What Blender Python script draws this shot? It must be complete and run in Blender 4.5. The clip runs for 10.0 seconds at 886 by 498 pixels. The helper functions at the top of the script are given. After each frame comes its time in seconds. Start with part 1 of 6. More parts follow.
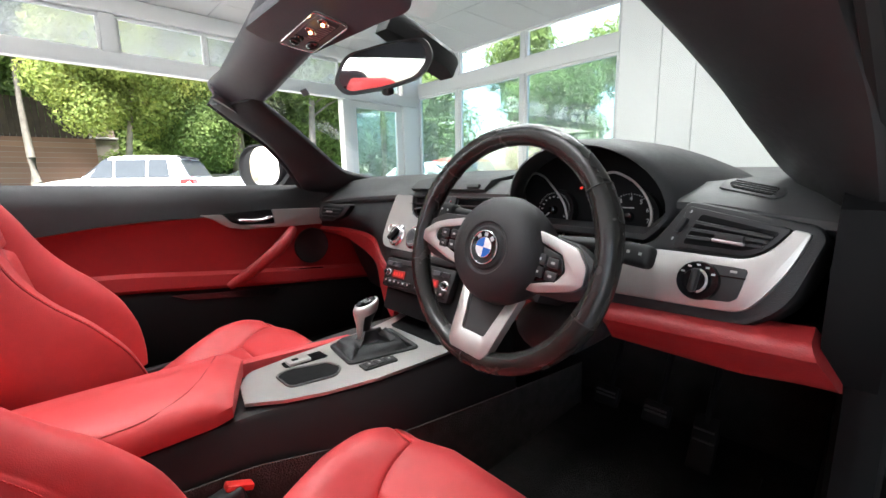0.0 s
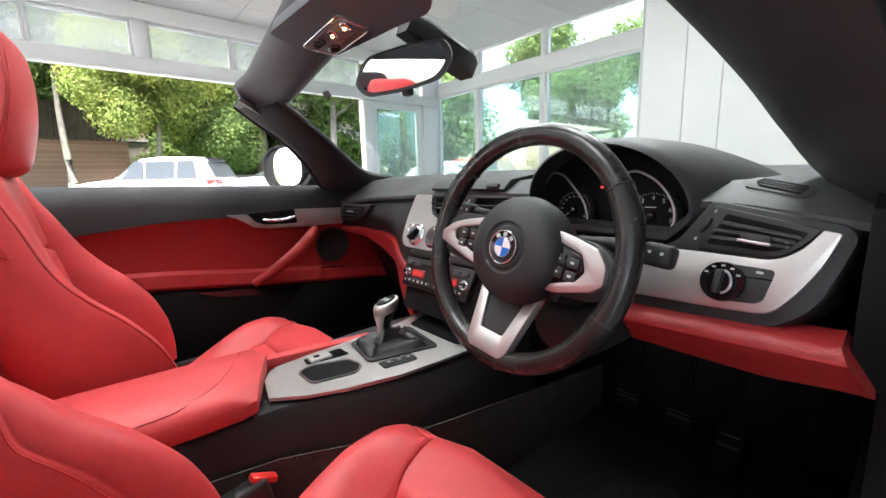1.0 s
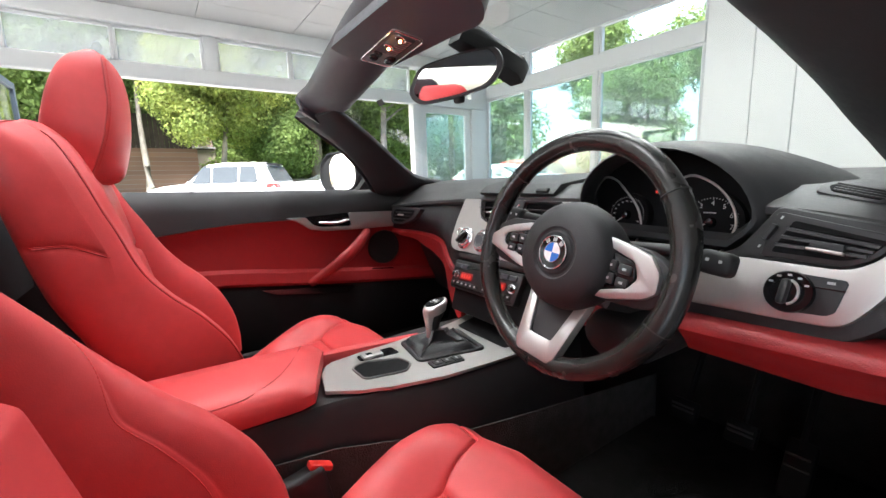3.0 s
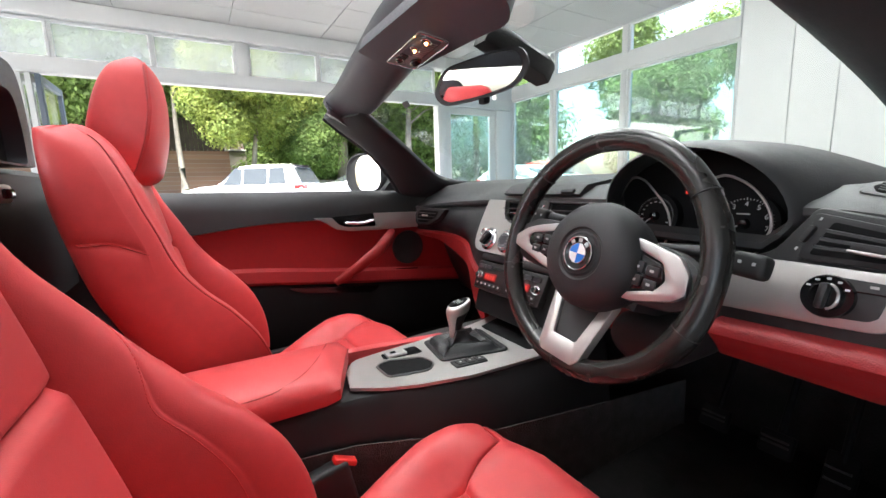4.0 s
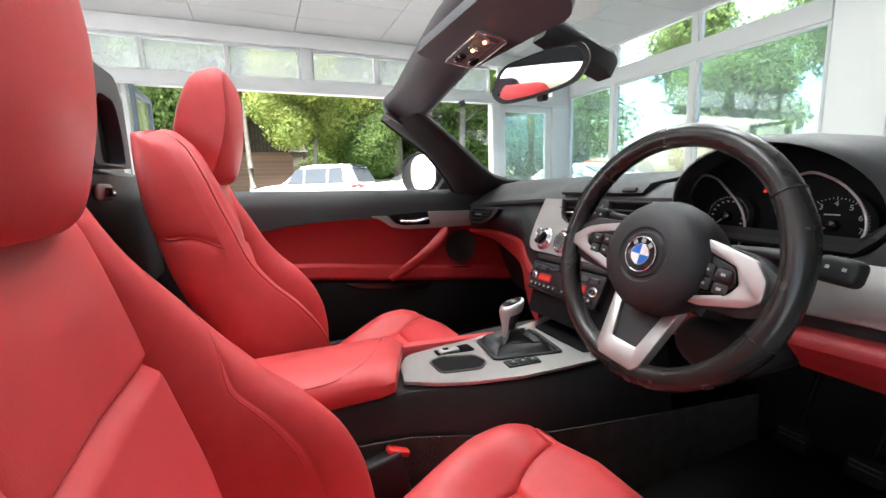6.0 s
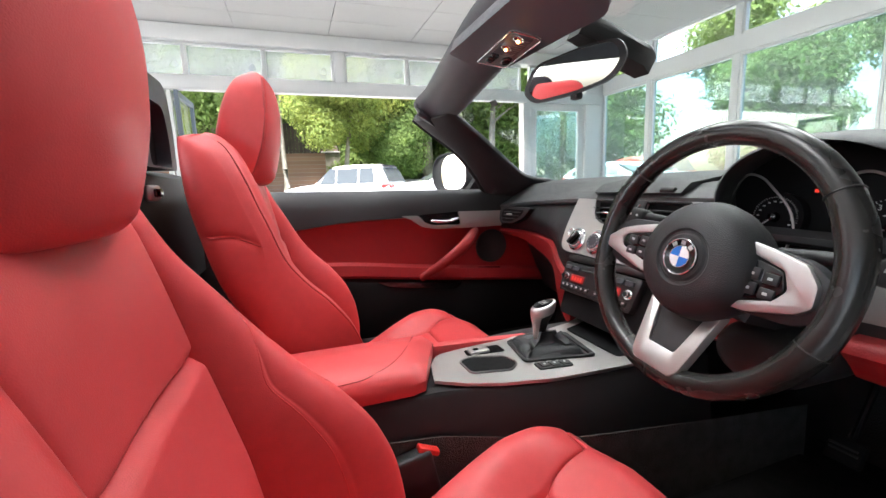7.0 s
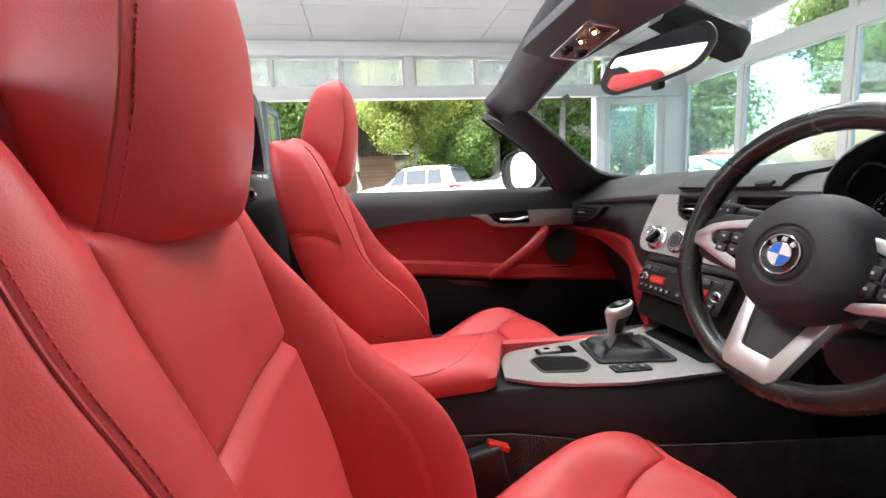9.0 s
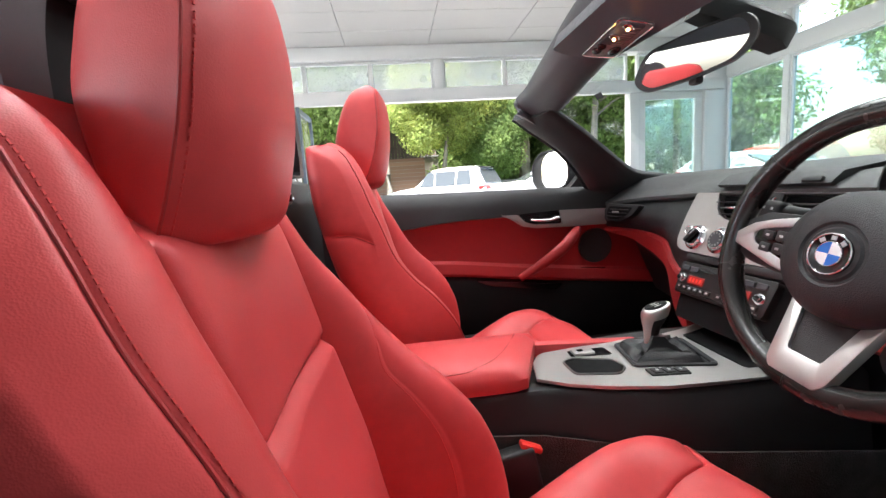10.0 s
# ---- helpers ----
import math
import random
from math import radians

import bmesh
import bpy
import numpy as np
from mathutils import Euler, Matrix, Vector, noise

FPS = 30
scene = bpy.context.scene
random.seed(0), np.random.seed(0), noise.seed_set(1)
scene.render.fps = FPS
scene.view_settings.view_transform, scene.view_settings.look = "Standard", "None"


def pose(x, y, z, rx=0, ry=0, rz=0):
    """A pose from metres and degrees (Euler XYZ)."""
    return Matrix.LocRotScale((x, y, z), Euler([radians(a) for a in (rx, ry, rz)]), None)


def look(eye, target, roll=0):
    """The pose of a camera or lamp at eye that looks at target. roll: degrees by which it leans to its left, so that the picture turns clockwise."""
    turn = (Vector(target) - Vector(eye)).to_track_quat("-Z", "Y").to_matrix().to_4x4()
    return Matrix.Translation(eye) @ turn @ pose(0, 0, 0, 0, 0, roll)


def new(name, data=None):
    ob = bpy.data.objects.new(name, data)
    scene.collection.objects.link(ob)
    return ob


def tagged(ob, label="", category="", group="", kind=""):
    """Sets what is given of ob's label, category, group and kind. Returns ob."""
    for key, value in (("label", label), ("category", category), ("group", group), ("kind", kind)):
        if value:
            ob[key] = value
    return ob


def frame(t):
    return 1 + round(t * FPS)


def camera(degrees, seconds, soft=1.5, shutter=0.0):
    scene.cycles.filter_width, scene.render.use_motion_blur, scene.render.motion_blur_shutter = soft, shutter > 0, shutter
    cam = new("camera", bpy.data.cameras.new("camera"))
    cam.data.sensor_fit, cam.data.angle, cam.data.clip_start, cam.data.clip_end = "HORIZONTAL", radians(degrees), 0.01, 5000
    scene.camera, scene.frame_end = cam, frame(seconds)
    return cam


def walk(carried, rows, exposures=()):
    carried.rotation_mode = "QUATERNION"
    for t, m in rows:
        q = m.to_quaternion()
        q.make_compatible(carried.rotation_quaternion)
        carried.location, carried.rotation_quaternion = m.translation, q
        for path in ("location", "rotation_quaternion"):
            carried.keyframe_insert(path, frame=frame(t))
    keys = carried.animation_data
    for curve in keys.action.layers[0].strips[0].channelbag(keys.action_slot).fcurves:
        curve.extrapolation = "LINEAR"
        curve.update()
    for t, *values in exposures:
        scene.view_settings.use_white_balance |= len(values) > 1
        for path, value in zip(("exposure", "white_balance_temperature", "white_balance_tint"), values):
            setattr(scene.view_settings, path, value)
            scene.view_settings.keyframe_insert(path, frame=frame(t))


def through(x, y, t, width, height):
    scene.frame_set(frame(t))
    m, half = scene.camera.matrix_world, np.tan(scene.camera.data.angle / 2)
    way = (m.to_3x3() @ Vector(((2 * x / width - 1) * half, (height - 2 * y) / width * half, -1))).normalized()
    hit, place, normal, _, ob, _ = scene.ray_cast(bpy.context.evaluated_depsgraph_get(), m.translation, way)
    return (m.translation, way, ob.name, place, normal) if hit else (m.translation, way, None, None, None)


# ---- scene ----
cam = camera(93.9, 10.0)

# place and turn of the camera along its way
PATH = [
    (0, (0.733, -0.421, 0.839), (-0.703, 0.929, 0.499), -1.0),
    (0.5, (0.734, -0.423, 0.841), (-0.731, 0.895, 0.498), -1.1),
    (1, (0.737, -0.424, 0.84), (-0.762, 0.857, 0.499), -1.3),
    (1.5, (0.738, -0.427, 0.841), (-0.796, 0.812, 0.502), -1.4),
    (2, (0.741, -0.43, 0.841), (-0.829, 0.764, 0.506), -1.6),
    (2.5, (0.744, -0.435, 0.845), (-0.859, 0.714, 0.516), -1.6),
    (4, (0.75, -0.441, 0.844), (-0.948, 0.568, 0.53), -1.7),
    (4.5, (0.749, -0.443, 0.843), (-0.978, 0.515, 0.529), -1.6),
    (5, (0.751, -0.444, 0.843), (-1.006, 0.46, 0.53), -1.6),
    (5.5, (0.752, -0.446, 0.843), (-1.033, 0.401, 0.531), -1.7),
    (7, (0.752, -0.453, 0.845), (-1.111, 0.205, 0.537), -2.0),
    (7.5, (0.752, -0.455, 0.842), (-1.135, 0.131, 0.536), -2.1),
    (8, (0.754, -0.459, 0.843), (-1.156, 0.051, 0.539), -2.4),
    (8.5, (0.756, -0.461, 0.842), (-1.175, -0.032, 0.543), -2.7),
    (9, (0.759, -0.464, 0.841), (-1.188, -0.114, 0.547), -3.0),
    (9.5, (0.763, -0.466, 0.841), (-1.197, -0.192, 0.554), -3.4),
    (10, (0.766, -0.469, 0.842), (-1.203, -0.259, 0.562), -3.8),
]
walk(cam, [(t, look(eye, target, roll)) for t, eye, target, roll in PATH])

# ---------------------------------------------------------------- light
EXPOSURE = 3.12
world = bpy.data.worlds.new("sky")
scene.world = world
world.use_nodes = True
wn = world.node_tree.nodes
sky = wn.new("ShaderNodeTexSky")
sky.sky_type = 'NISHITA'
sky.sun_disc = False
sky.sun_elevation = radians(48)
sky.sun_rotation = radians(250)
sky.air_density, sky.dust_density, sky.ozone_density = 1.0, 4.0, 0.6
wn["Background"].inputs["Strength"].default_value = 0.15
world.node_tree.links.new(sky.outputs[0], wn["Background"].inputs["Color"])
scene.view_settings.exposure = EXPOSURE

sun = new("sun", bpy.data.lights.new("sun", 'SUN'))
sun.data.energy, sun.data.angle, sun.data.color = 5.0, radians(30), (1.0, 0.97, 0.93)
sun.matrix_world = look((-8.0, -3.0, 12.0), (-14.0, 1.0, 0.0))


def window_light(name, eye, target, sx, sy, power):
    """An area lamp standing in for daylight from an opening behind the camera."""
    lamp = new(name, bpy.data.lights.new(name, 'AREA'))
    lamp.data.shape, lamp.data.size, lamp.data.size_y, lamp.data.energy = 'RECTANGLE', sx, sy, power
    lamp.data.color = (0.95, 0.98, 1.0)
    lamp.matrix_world = look(eye, target)
    return lamp


# added lamp, tilted up so that the ceiling bounces its light down
window_light("daylight_rear", (-0.5, -6.95, 1.6), (-0.5, -4.0, 3.2), 8.0, 2.2, 30)


# ---------------------------------------------------------------- materials
def material(name, base, rough=0.5, metal=0.0, vary=0.12, scale=8.0, grain=0.0, grain_scale=400.0, spots=0.0,
             coat=0.0, tint=None, voronoi=False, rough_vary=0.08, spec=0.5, island=False, random_obj=0.0, sheen=0.0):
    """A surface with colour variation at two scales and a fine relief."""
    m = bpy.data.materials.new(name)
    m.use_nodes = True
    nt = m.node_tree
    N, L = nt.nodes, nt.links
    b = N["Principled BSDF"]
    b.inputs["Metallic"].default_value = metal
    b.inputs["Coat Weight"].default_value = coat
    b.inputs["Specular IOR Level"].default_value = spec
    b.inputs["Sheen Weight"].default_value = sheen
    tc = N.new("ShaderNodeTexCoord")
    big = N.new("ShaderNodeTexNoise")
    big.inputs["Scale"].default_value, big.inputs["Detail"].default_value = scale, 6.0
    L.new(tc.outputs["Object"], big.inputs["Vector"])
    fine = N.new("ShaderNodeTexNoise")
    fine.inputs["Scale"].default_value, fine.inputs["Detail"].default_value = scale * 9, 3.0
    L.new(tc.outputs["Object"], fine.inputs["Vector"])
    mixn = N.new("ShaderNodeMath")
    mixn.operation = 'MULTIPLY_ADD'
    mixn.inputs[1].default_value = 0.65
    L.new(big.outputs[0], mixn.inputs[0])
    half = N.new("ShaderNodeMath")
    half.operation = 'MULTIPLY'
    half.inputs[1].default_value = 0.35
    L.new(fine.outputs[0], half.inputs[0])
    L.new(half.outputs[0], mixn.inputs[2])
    ramp = N.new("ShaderNodeValToRGB")
    ramp.color_ramp.elements[0].position, ramp.color_ramp.elements[1].position = 0.3, 0.7
    lo = [c * (1 - vary) for c in base]
    hi = [min(1.0, c * (1 + vary)) for c in (tint or base)]
    ramp.color_ramp.elements[0].color = (*lo, 1)
    ramp.color_ramp.elements[1].color = (*hi, 1)
    L.new(mixn.outputs[0], ramp.inputs[0])
    out = ramp.outputs[0]
    if island or random_obj:
        hsv = N.new("ShaderNodeHueSaturation")
        if island:
            src = N.new("ShaderNodeNewGeometry").outputs["Random Per Island"]
            amount = 0.35
        else:
            src = N.new("ShaderNodeObjectInfo").outputs["Random"]
            amount = random_obj
        mr = N.new("ShaderNodeMapRange")
        mr.inputs["To Min"].default_value, mr.inputs["To Max"].default_value = 1 - amount, 1 + amount
        L.new(src, mr.inputs["Value"])
        L.new(mr.outputs[0], hsv.inputs["Value"])
        L.new(out, hsv.inputs["Color"])
        out = hsv.outputs[0]
    L.new(out, b.inputs["Base Color"])
    rr = N.new("ShaderNodeMapRange")
    rr.inputs["To Min"].default_value, rr.inputs["To Max"].default_value = max(0.02, rough - rough_vary), min(1, rough + rough_vary)
    L.new(fine.outputs[0], rr.inputs["Value"])
    L.new(rr.outputs[0], b.inputs["Roughness"])
    if grain:
        if voronoi:
            g = N.new("ShaderNodeTexVoronoi")
            g.feature = 'SMOOTH_F1'
            g.inputs["Scale"].default_value = grain_scale
        else:
            g = N.new("ShaderNodeTexNoise")
            g.inputs["Scale"].default_value, g.inputs["Detail"].default_value = grain_scale, 3.0
        L.new(tc.outputs["Object"], g.inputs["Vector"])
        bp = N.new("ShaderNodeBump")
        bp.inputs["Strength"].default_value, bp.inputs["Distance"].default_value = grain, 1.2 / grain_scale
        L.new(g.outputs[0], bp.inputs["Height"])
        L.new(bp.outputs[0], b.inputs["Normal"])
    return m


def emitter(name, color, strength, base=None):
    m = bpy.data.materials.new(name)
    m.use_nodes = True
    b = m.node_tree.nodes["Principled BSDF"]
    b.inputs["Base Color"].default_value = (*(base or color), 1)
    b.inputs["Emission Color"].default_value = (*color, 1)
    b.inputs["Emission Strength"].default_value = strength
    return m


def glass(name, color, rough=0.0, gloss=0.05, haze=0.0):
    """A thin pane: it lets light straight through and mirrors a little."""
    m = bpy.data.materials.new(name)
    m.use_nodes = True
    N, L = m.node_tree.nodes, m.node_tree.links
    N.remove(N["Principled BSDF"])
    t, g, mx, fr, pw, ml = (N.new("ShaderNodeBsdfTransparent"), N.new("ShaderNodeBsdfGlossy"), N.new("ShaderNodeMixShader"),
                            N.new("ShaderNodeLayerWeight"), N.new("ShaderNodeMath"), N.new("ShaderNodeMath"))
    t.inputs["Color"].default_value = (*color, 1)
    g.inputs["Roughness"].default_value = rough
    pw.operation, pw.inputs[1].default_value = 'POWER', 4.0
    ml.operation, ml.inputs[1].default_value, ml.inputs[2].default_value = 'MULTIPLY_ADD', 0.8, gloss
    L.new(fr.outputs["Facing"], pw.inputs[0])
    L.new(pw.outputs[0], ml.inputs[0])
    L.new(ml.outputs[0], mx.inputs[0])
    L.new(t.outputs[0], mx.inputs[1])
    L.new(g.outputs[0], mx.inputs[2])
    out = mx
    if haze:
        # reflected room and sky glare, put in as a pale diffuse colour
        df, tl, noise, mr, mix2 = (N.new("ShaderNodeBsdfDiffuse"), N.new("ShaderNodeTexCoord"), N.new("ShaderNodeTexNoise"), N.new("ShaderNodeMapRange"), N.new("ShaderNodeMixShader"))
        df.inputs["Color"].default_value = (0.76, 0.82, 0.86, 1)
        noise.inputs["Scale"].default_value = 2.5
        mr.inputs["To Min"].default_value, mr.inputs["To Max"].default_value = 0.6 * haze, 1.4 * haze
        L.new(tl.outputs["Object"], noise.inputs["Vector"])
        L.new(noise.outputs[0], mr.inputs["Value"])
        L.new(mr.outputs[0], mix2.inputs[0])
        L.new(mx.outputs[0], mix2.inputs[1])
        L.new(df.outputs[0], mix2.inputs[2])
        out = mix2
    L.new(out.outputs[0], N["Material Output"].inputs["Surface"])
    return m


def leafy(name, base, tint, through):
    """Thin leaves: part of the light passes through them."""
    m = material(name, base, 0.8, vary=0.25, scale=0.8, island=True, tint=tint, spec=0.2)
    N, L = m.node_tree.nodes, m.node_tree.links
    b = N["Principled BSDF"]
    tr, mx = N.new("ShaderNodeBsdfTranslucent"), N.new("ShaderNodeMixShader")
    L.new(b.inputs["Base Color"].links[0].from_socket, tr.inputs["Color"])
    mx.inputs[0].default_value = through
    L.new(b.outputs[0], mx.inputs[1])
    L.new(tr.outputs[0], mx.inputs[2])
    L.new(mx.outputs[0], N["Material Output"].inputs["Surface"])
    return m


RED = material("red_leather", (0.560, 0.052, 0.055), 0.44, vary=0.07, scale=5, grain=0.13, grain_scale=900, voronoi=True, tint=(0.600, 0.063, 0.066), spec=0.42)
RED_VINYL = material("red_door_vinyl", (0.33, 0.019, 0.021), 0.5, vary=0.08, scale=6, grain=0.25, grain_scale=600, voronoi=True)
SEAM = material("dark_red_seam", (0.40, 0.028, 0.031), 0.5, vary=0.1, scale=40)
THREAD = material("red_thread", (0.66, 0.055, 0.055), 0.7, vary=0.1, scale=60)
SOFT = material("soft_black_dash", (0.020, 0.020, 0.021), 0.52, vary=0.12, scale=9, grain=0.35, grain_scale=900, voronoi=True)
# dash black made paler: sheen of light grazing the top put into the colour
TOPPAD = material("sheen_paled_dash_top", (0.042, 0.042, 0.043), 0.46, vary=0.08, scale=7, grain=0.25, grain_scale=900, voronoi=True)
DARK = material("dark_plastic", (0.018, 0.018, 0.019), 0.5, vary=0.15, scale=12, grain=0.15, grain_scale=700)
GREYP = material("grey_header_plastic", (0.052, 0.054, 0.063), 0.42, vary=0.08, scale=8, grain=0.15, grain_scale=800)
GLOSSK = material("gloss_black", (0.008, 0.008, 0.009), 0.15, vary=0.2, scale=10)
# matt black parts; also the shade of openings and footwell put into colour
VOID = material("matt_black_deep_shade", (0.007, 0.007, 0.0075), 0.7, vary=0.2, scale=10, spec=0.12)
# one carpet in two tones: darker for the dim footwell, lighter where light reaches
CARPET = material("shaded_black_carpet", (0.024, 0.0235, 0.0235), 0.95, vary=0.3, scale=30, grain=0.9, grain_scale=350, spec=0.1)
TUNNEL = material("lit_tunnel_carpet", (0.085, 0.080, 0.076), 0.95, vary=0.3, scale=30, grain=0.9, grain_scale=350, spec=0.1)
SILVER = material("satin_silver_trim", (0.53, 0.512, 0.495), 0.40, metal=0.8, vary=0.05, scale=6, grain=0.0, grain_scale=1200)
CHROME = material("polished_chrome", (0.75, 0.75, 0.76), 0.12, metal=1.0, vary=0.03, scale=20, rough_vary=0.03)
WHEEL_LEATHER = material("black_wheel_leather", (0.012, 0.0115, 0.011), 0.27, vary=0.06, scale=3, grain=0.06, grain_scale=1100, voronoi=True, tint=(0.024, 0.023, 0.021), rough_vary=0.02)
RUBBER = material("black_rubber", (0.012, 0.012, 0.012), 0.6, vary=0.2, scale=20)
LEATHER_BLACK = material("soft_black_leather", (0.014, 0.014, 0.015), 0.42, vary=0.2, scale=30, grain=0.4, grain_scale=500, voronoi=True)
MIRROR = material("mirror_glass", (0.9, 0.9, 0.9), 0.02, metal=1.0, vary=0.01, scale=3, rough_vary=0.01)
REDLIGHT = emitter("red_display", (0.80, 0.02, 0.015), 0.045, (0.05, 0.005, 0.005))
REDGLOW = emitter("red_digits", (1.0, 0.05, 0.03), 0.13, (0.1, 0.01, 0.01))
REDBUTTON = material("red_release_button", (0.7, 0.03, 0.025), 0.35, vary=0.08, scale=30)
BULB = emitter("warm_bulb", (1.0, 0.42, 0.10), 5.0)
LAMPMETAL = material("grey_lamp_metal", (0.30, 0.29, 0.28), 0.30, metal=0.8, vary=0.1, scale=30)
PRINT = material("pale_print", (0.45, 0.45, 0.45), 0.5, vary=0.05, scale=40)
# glow of the unseen ceiling panels added over the car
DIFFUSER = emitter("overhead_fill_diffuser", (0.96, 0.985, 1.0), 2.25)
BLUE = material("blue_enamel", (0.03, 0.16, 0.55), 0.2, vary=0.06, scale=40)
WHITE_ENAMEL = material("white_enamel", (0.8, 0.8, 0.8), 0.2, vary=0.03, scale=40)
PLASTER = material("white_painted_plaster", (0.70, 0.71, 0.705), 0.7, vary=0.03, scale=1.5, grain=0.0, grain_scale=120)
# dark so that little light bounces back from the right
DIMWALL = material("dim_unseen_wall_grey", (0.13, 0.133, 0.138), 0.75, vary=0.05, scale=1.5)
CEILING = material("white_ceiling_tile", (0.47, 0.47, 0.468), 0.85, vary=0.03, scale=2.0, grain=0.04, grain_scale=160)
FRAME = material("white_window_frame", (0.57, 0.58, 0.58), 0.35, vary=0.03, scale=4)
DARKFRAME = material("blue_grey_door_frame", (0.10, 0.125, 0.16), 0.4, vary=0.1, scale=6)
FLOOR = material("grey_showroom_tile", (0.27, 0.268, 0.265), 0.25, vary=0.08, scale=3, random_obj=0.06)
PANE = glass("clear_pane", (0.95, 0.975, 0.97))
# high panes paled by the room and sky mirrored in them
HAZY = glass("hazy_pane", (0.92, 0.95, 0.96), gloss=0.24, haze=0.24)
TINTED = glass("tinted_pane", (0.70, 0.85, 0.85), gloss=0.16, haze=0.05)
SCREEN = glass("windscreen_glass", (0.93, 0.97, 0.95))
ASPHALT = material("asphalt", (0.055, 0.055, 0.056), 0.9, vary=0.2, scale=1.2, grain=0.6, grain_scale=60)
PAVE = material("grey_paving", (0.30, 0.29, 0.28), 0.85, vary=0.15, scale=1.5, grain=0.4, grain_scale=50)
GRASS = material("grass", (0.05, 0.09, 0.025), 0.9, vary=0.35, scale=2.5, grain=0.8, grain_scale=40)
def brick_wall_material():
    """Far brickwork: courses of red-brown bricks with pale joints."""
    m = material("red_brown_brickwork", (0.20, 0.085, 0.055), 0.9, vary=0.2, scale=5, grain=0.3, grain_scale=60)
    N, L = m.node_tree.nodes, m.node_tree.links
    tc = N.new("ShaderNodeTexCoord")
    mp = N.new("ShaderNodeMapping")
    mp.inputs["Rotation"].default_value = (radians(90), 0, radians(90))
    br = N.new("ShaderNodeTexBrick")
    br.inputs["Color1"].default_value = (0.30, 0.16, 0.11, 1)
    br.inputs["Color2"].default_value = (0.22, 0.115, 0.08, 1)
    br.inputs["Mortar"].default_value = (0.30, 0.26, 0.22, 1)
    br.inputs["Scale"].default_value = 1.0
    br.inputs["Mortar Size"].default_value = 0.008
    br.inputs["Brick Width"].default_value, br.inputs["Row Height"].default_value = 0.225, 0.075
    L.new(tc.outputs["Object"], mp.inputs["Vector"])
    L.new(mp.outputs[0], br.inputs["Vector"])
    L.new(br.outputs["Color"], N["Principled BSDF"].inputs["Base Color"])
    return m


BRICKWORK = brick_wall_material()
FENCEW = material("weathered_dark_timber", (0.07, 0.05, 0.04), 0.9, vary=0.3, scale=3, random_obj=0.2)
LEAF = leafy("green_leaves", (0.17, 0.25, 0.085), (0.21, 0.28, 0.09), 0.6)
LEAF_Y = leafy("yellow_green_leaves", (0.22, 0.32, 0.10), (0.36, 0.37, 0.10), 0.6)
LEAF_D = leafy("dark_green_leaves", (0.12, 0.19, 0.07), (0.14, 0.20, 0.075), 0.6)
BARK = material("grey_brown_bark", (0.22, 0.18, 0.14), 0.95, vary=0.3, scale=5, grain=0.8, grain_scale=30)
BARK_PALE = material("pale_mottled_bark", (0.19, 0.165, 0.14), 0.9, vary=0.35, scale=4, grain=0.5, grain_scale=30)
WHITE_CAR = material("white_car_paint", (0.50, 0.50, 0.50), 0.2, vary=0.02, scale=2, coat=0.6)
RED_CAR = material("red_car_paint", (0.55, 0.03, 0.02), 0.25, vary=0.04, scale=2, coat=0.6)
CARGLASS = material("grey_car_glass", (0.045, 0.05, 0.052), 0.10, vary=0.1, scale=2)
TAIL = material("red_lamp_lens", (0.6, 0.02, 0.02), 0.15, vary=0.1, scale=9)
ALLOY = material("alloy_rim", (0.5, 0.5, 0.51), 0.3, metal=0.9, vary=0.05, scale=9)


# ---------------------------------------------------------------- mesh helpers
def finish(name, bm, mat, sharp=38):
    bmesh.ops.recalc_face_normals(bm, faces=bm.faces)
    lim = radians(sharp)
    for f in bm.faces:
        f.smooth = True
    for e in bm.edges:
        if len(e.link_faces) == 2 and e.calc_face_angle(0) > lim:
            e.smooth = False
    me = bpy.data.meshes.new(name)
    bm.to_mesh(me)
    bm.free()
    me.materials.append(mat)
    return me


def base_of(ob):
    p = Vector((0, 0, 0))
    while ob is not None:
        p += ob.location
        ob = ob.parent
    return p


def part(name, bm, mat, parent, label="", sharp=38):
    """Links a bmesh in world coordinates as one mesh object under a thing or a part."""
    o = base_of(parent)
    bmesh.ops.translate(bm, verts=bm.verts, vec=-o)
    ob = new(name, finish(name, bm, mat, sharp))
    ob.parent = parent
    if label:
        tagged(ob, label)
    return ob


def thing(name, base, label, category, group="", kind=""):
    ob = new(name)
    ob.location = base
    ob.empty_display_size = 0.05
    return tagged(ob, label, category, group, kind)


def solo(name, bm, mat, label, category="", group="", kind="", sharp=38):
    """A thing of a single mesh."""
    return tagged(new(name, finish(name, bm, mat, sharp)), label, category, group, kind)


def box(c, s, bevel=0.0, seg=2, m=None, bm=None):
    """A box of size s centred at c; m turns it about its centre."""
    bm2 = bmesh.new()
    bmesh.ops.create_cube(bm2, size=1.0)
    bmesh.ops.scale(bm2, verts=bm2.verts, vec=s)
    if bevel:
        bmesh.ops.bevel(bm2, geom=bm2.edges[:], offset=min(bevel, 0.49 * min(s)), segments=seg, profile=0.5, affect='EDGES')
    bm2.transform(Matrix.Translation(c) @ (m.to_4x4() if m is not None else Matrix.Identity(4)))
    return merge(bm, bm2)


def merge(bm, other):
    if bm is None:
        return other
    tmp = bpy.data.meshes.new("tmp")
    other.to_mesh(tmp)
    other.free()
    bm.from_mesh(tmp)
    bpy.data.meshes.remove(tmp)
    return bm


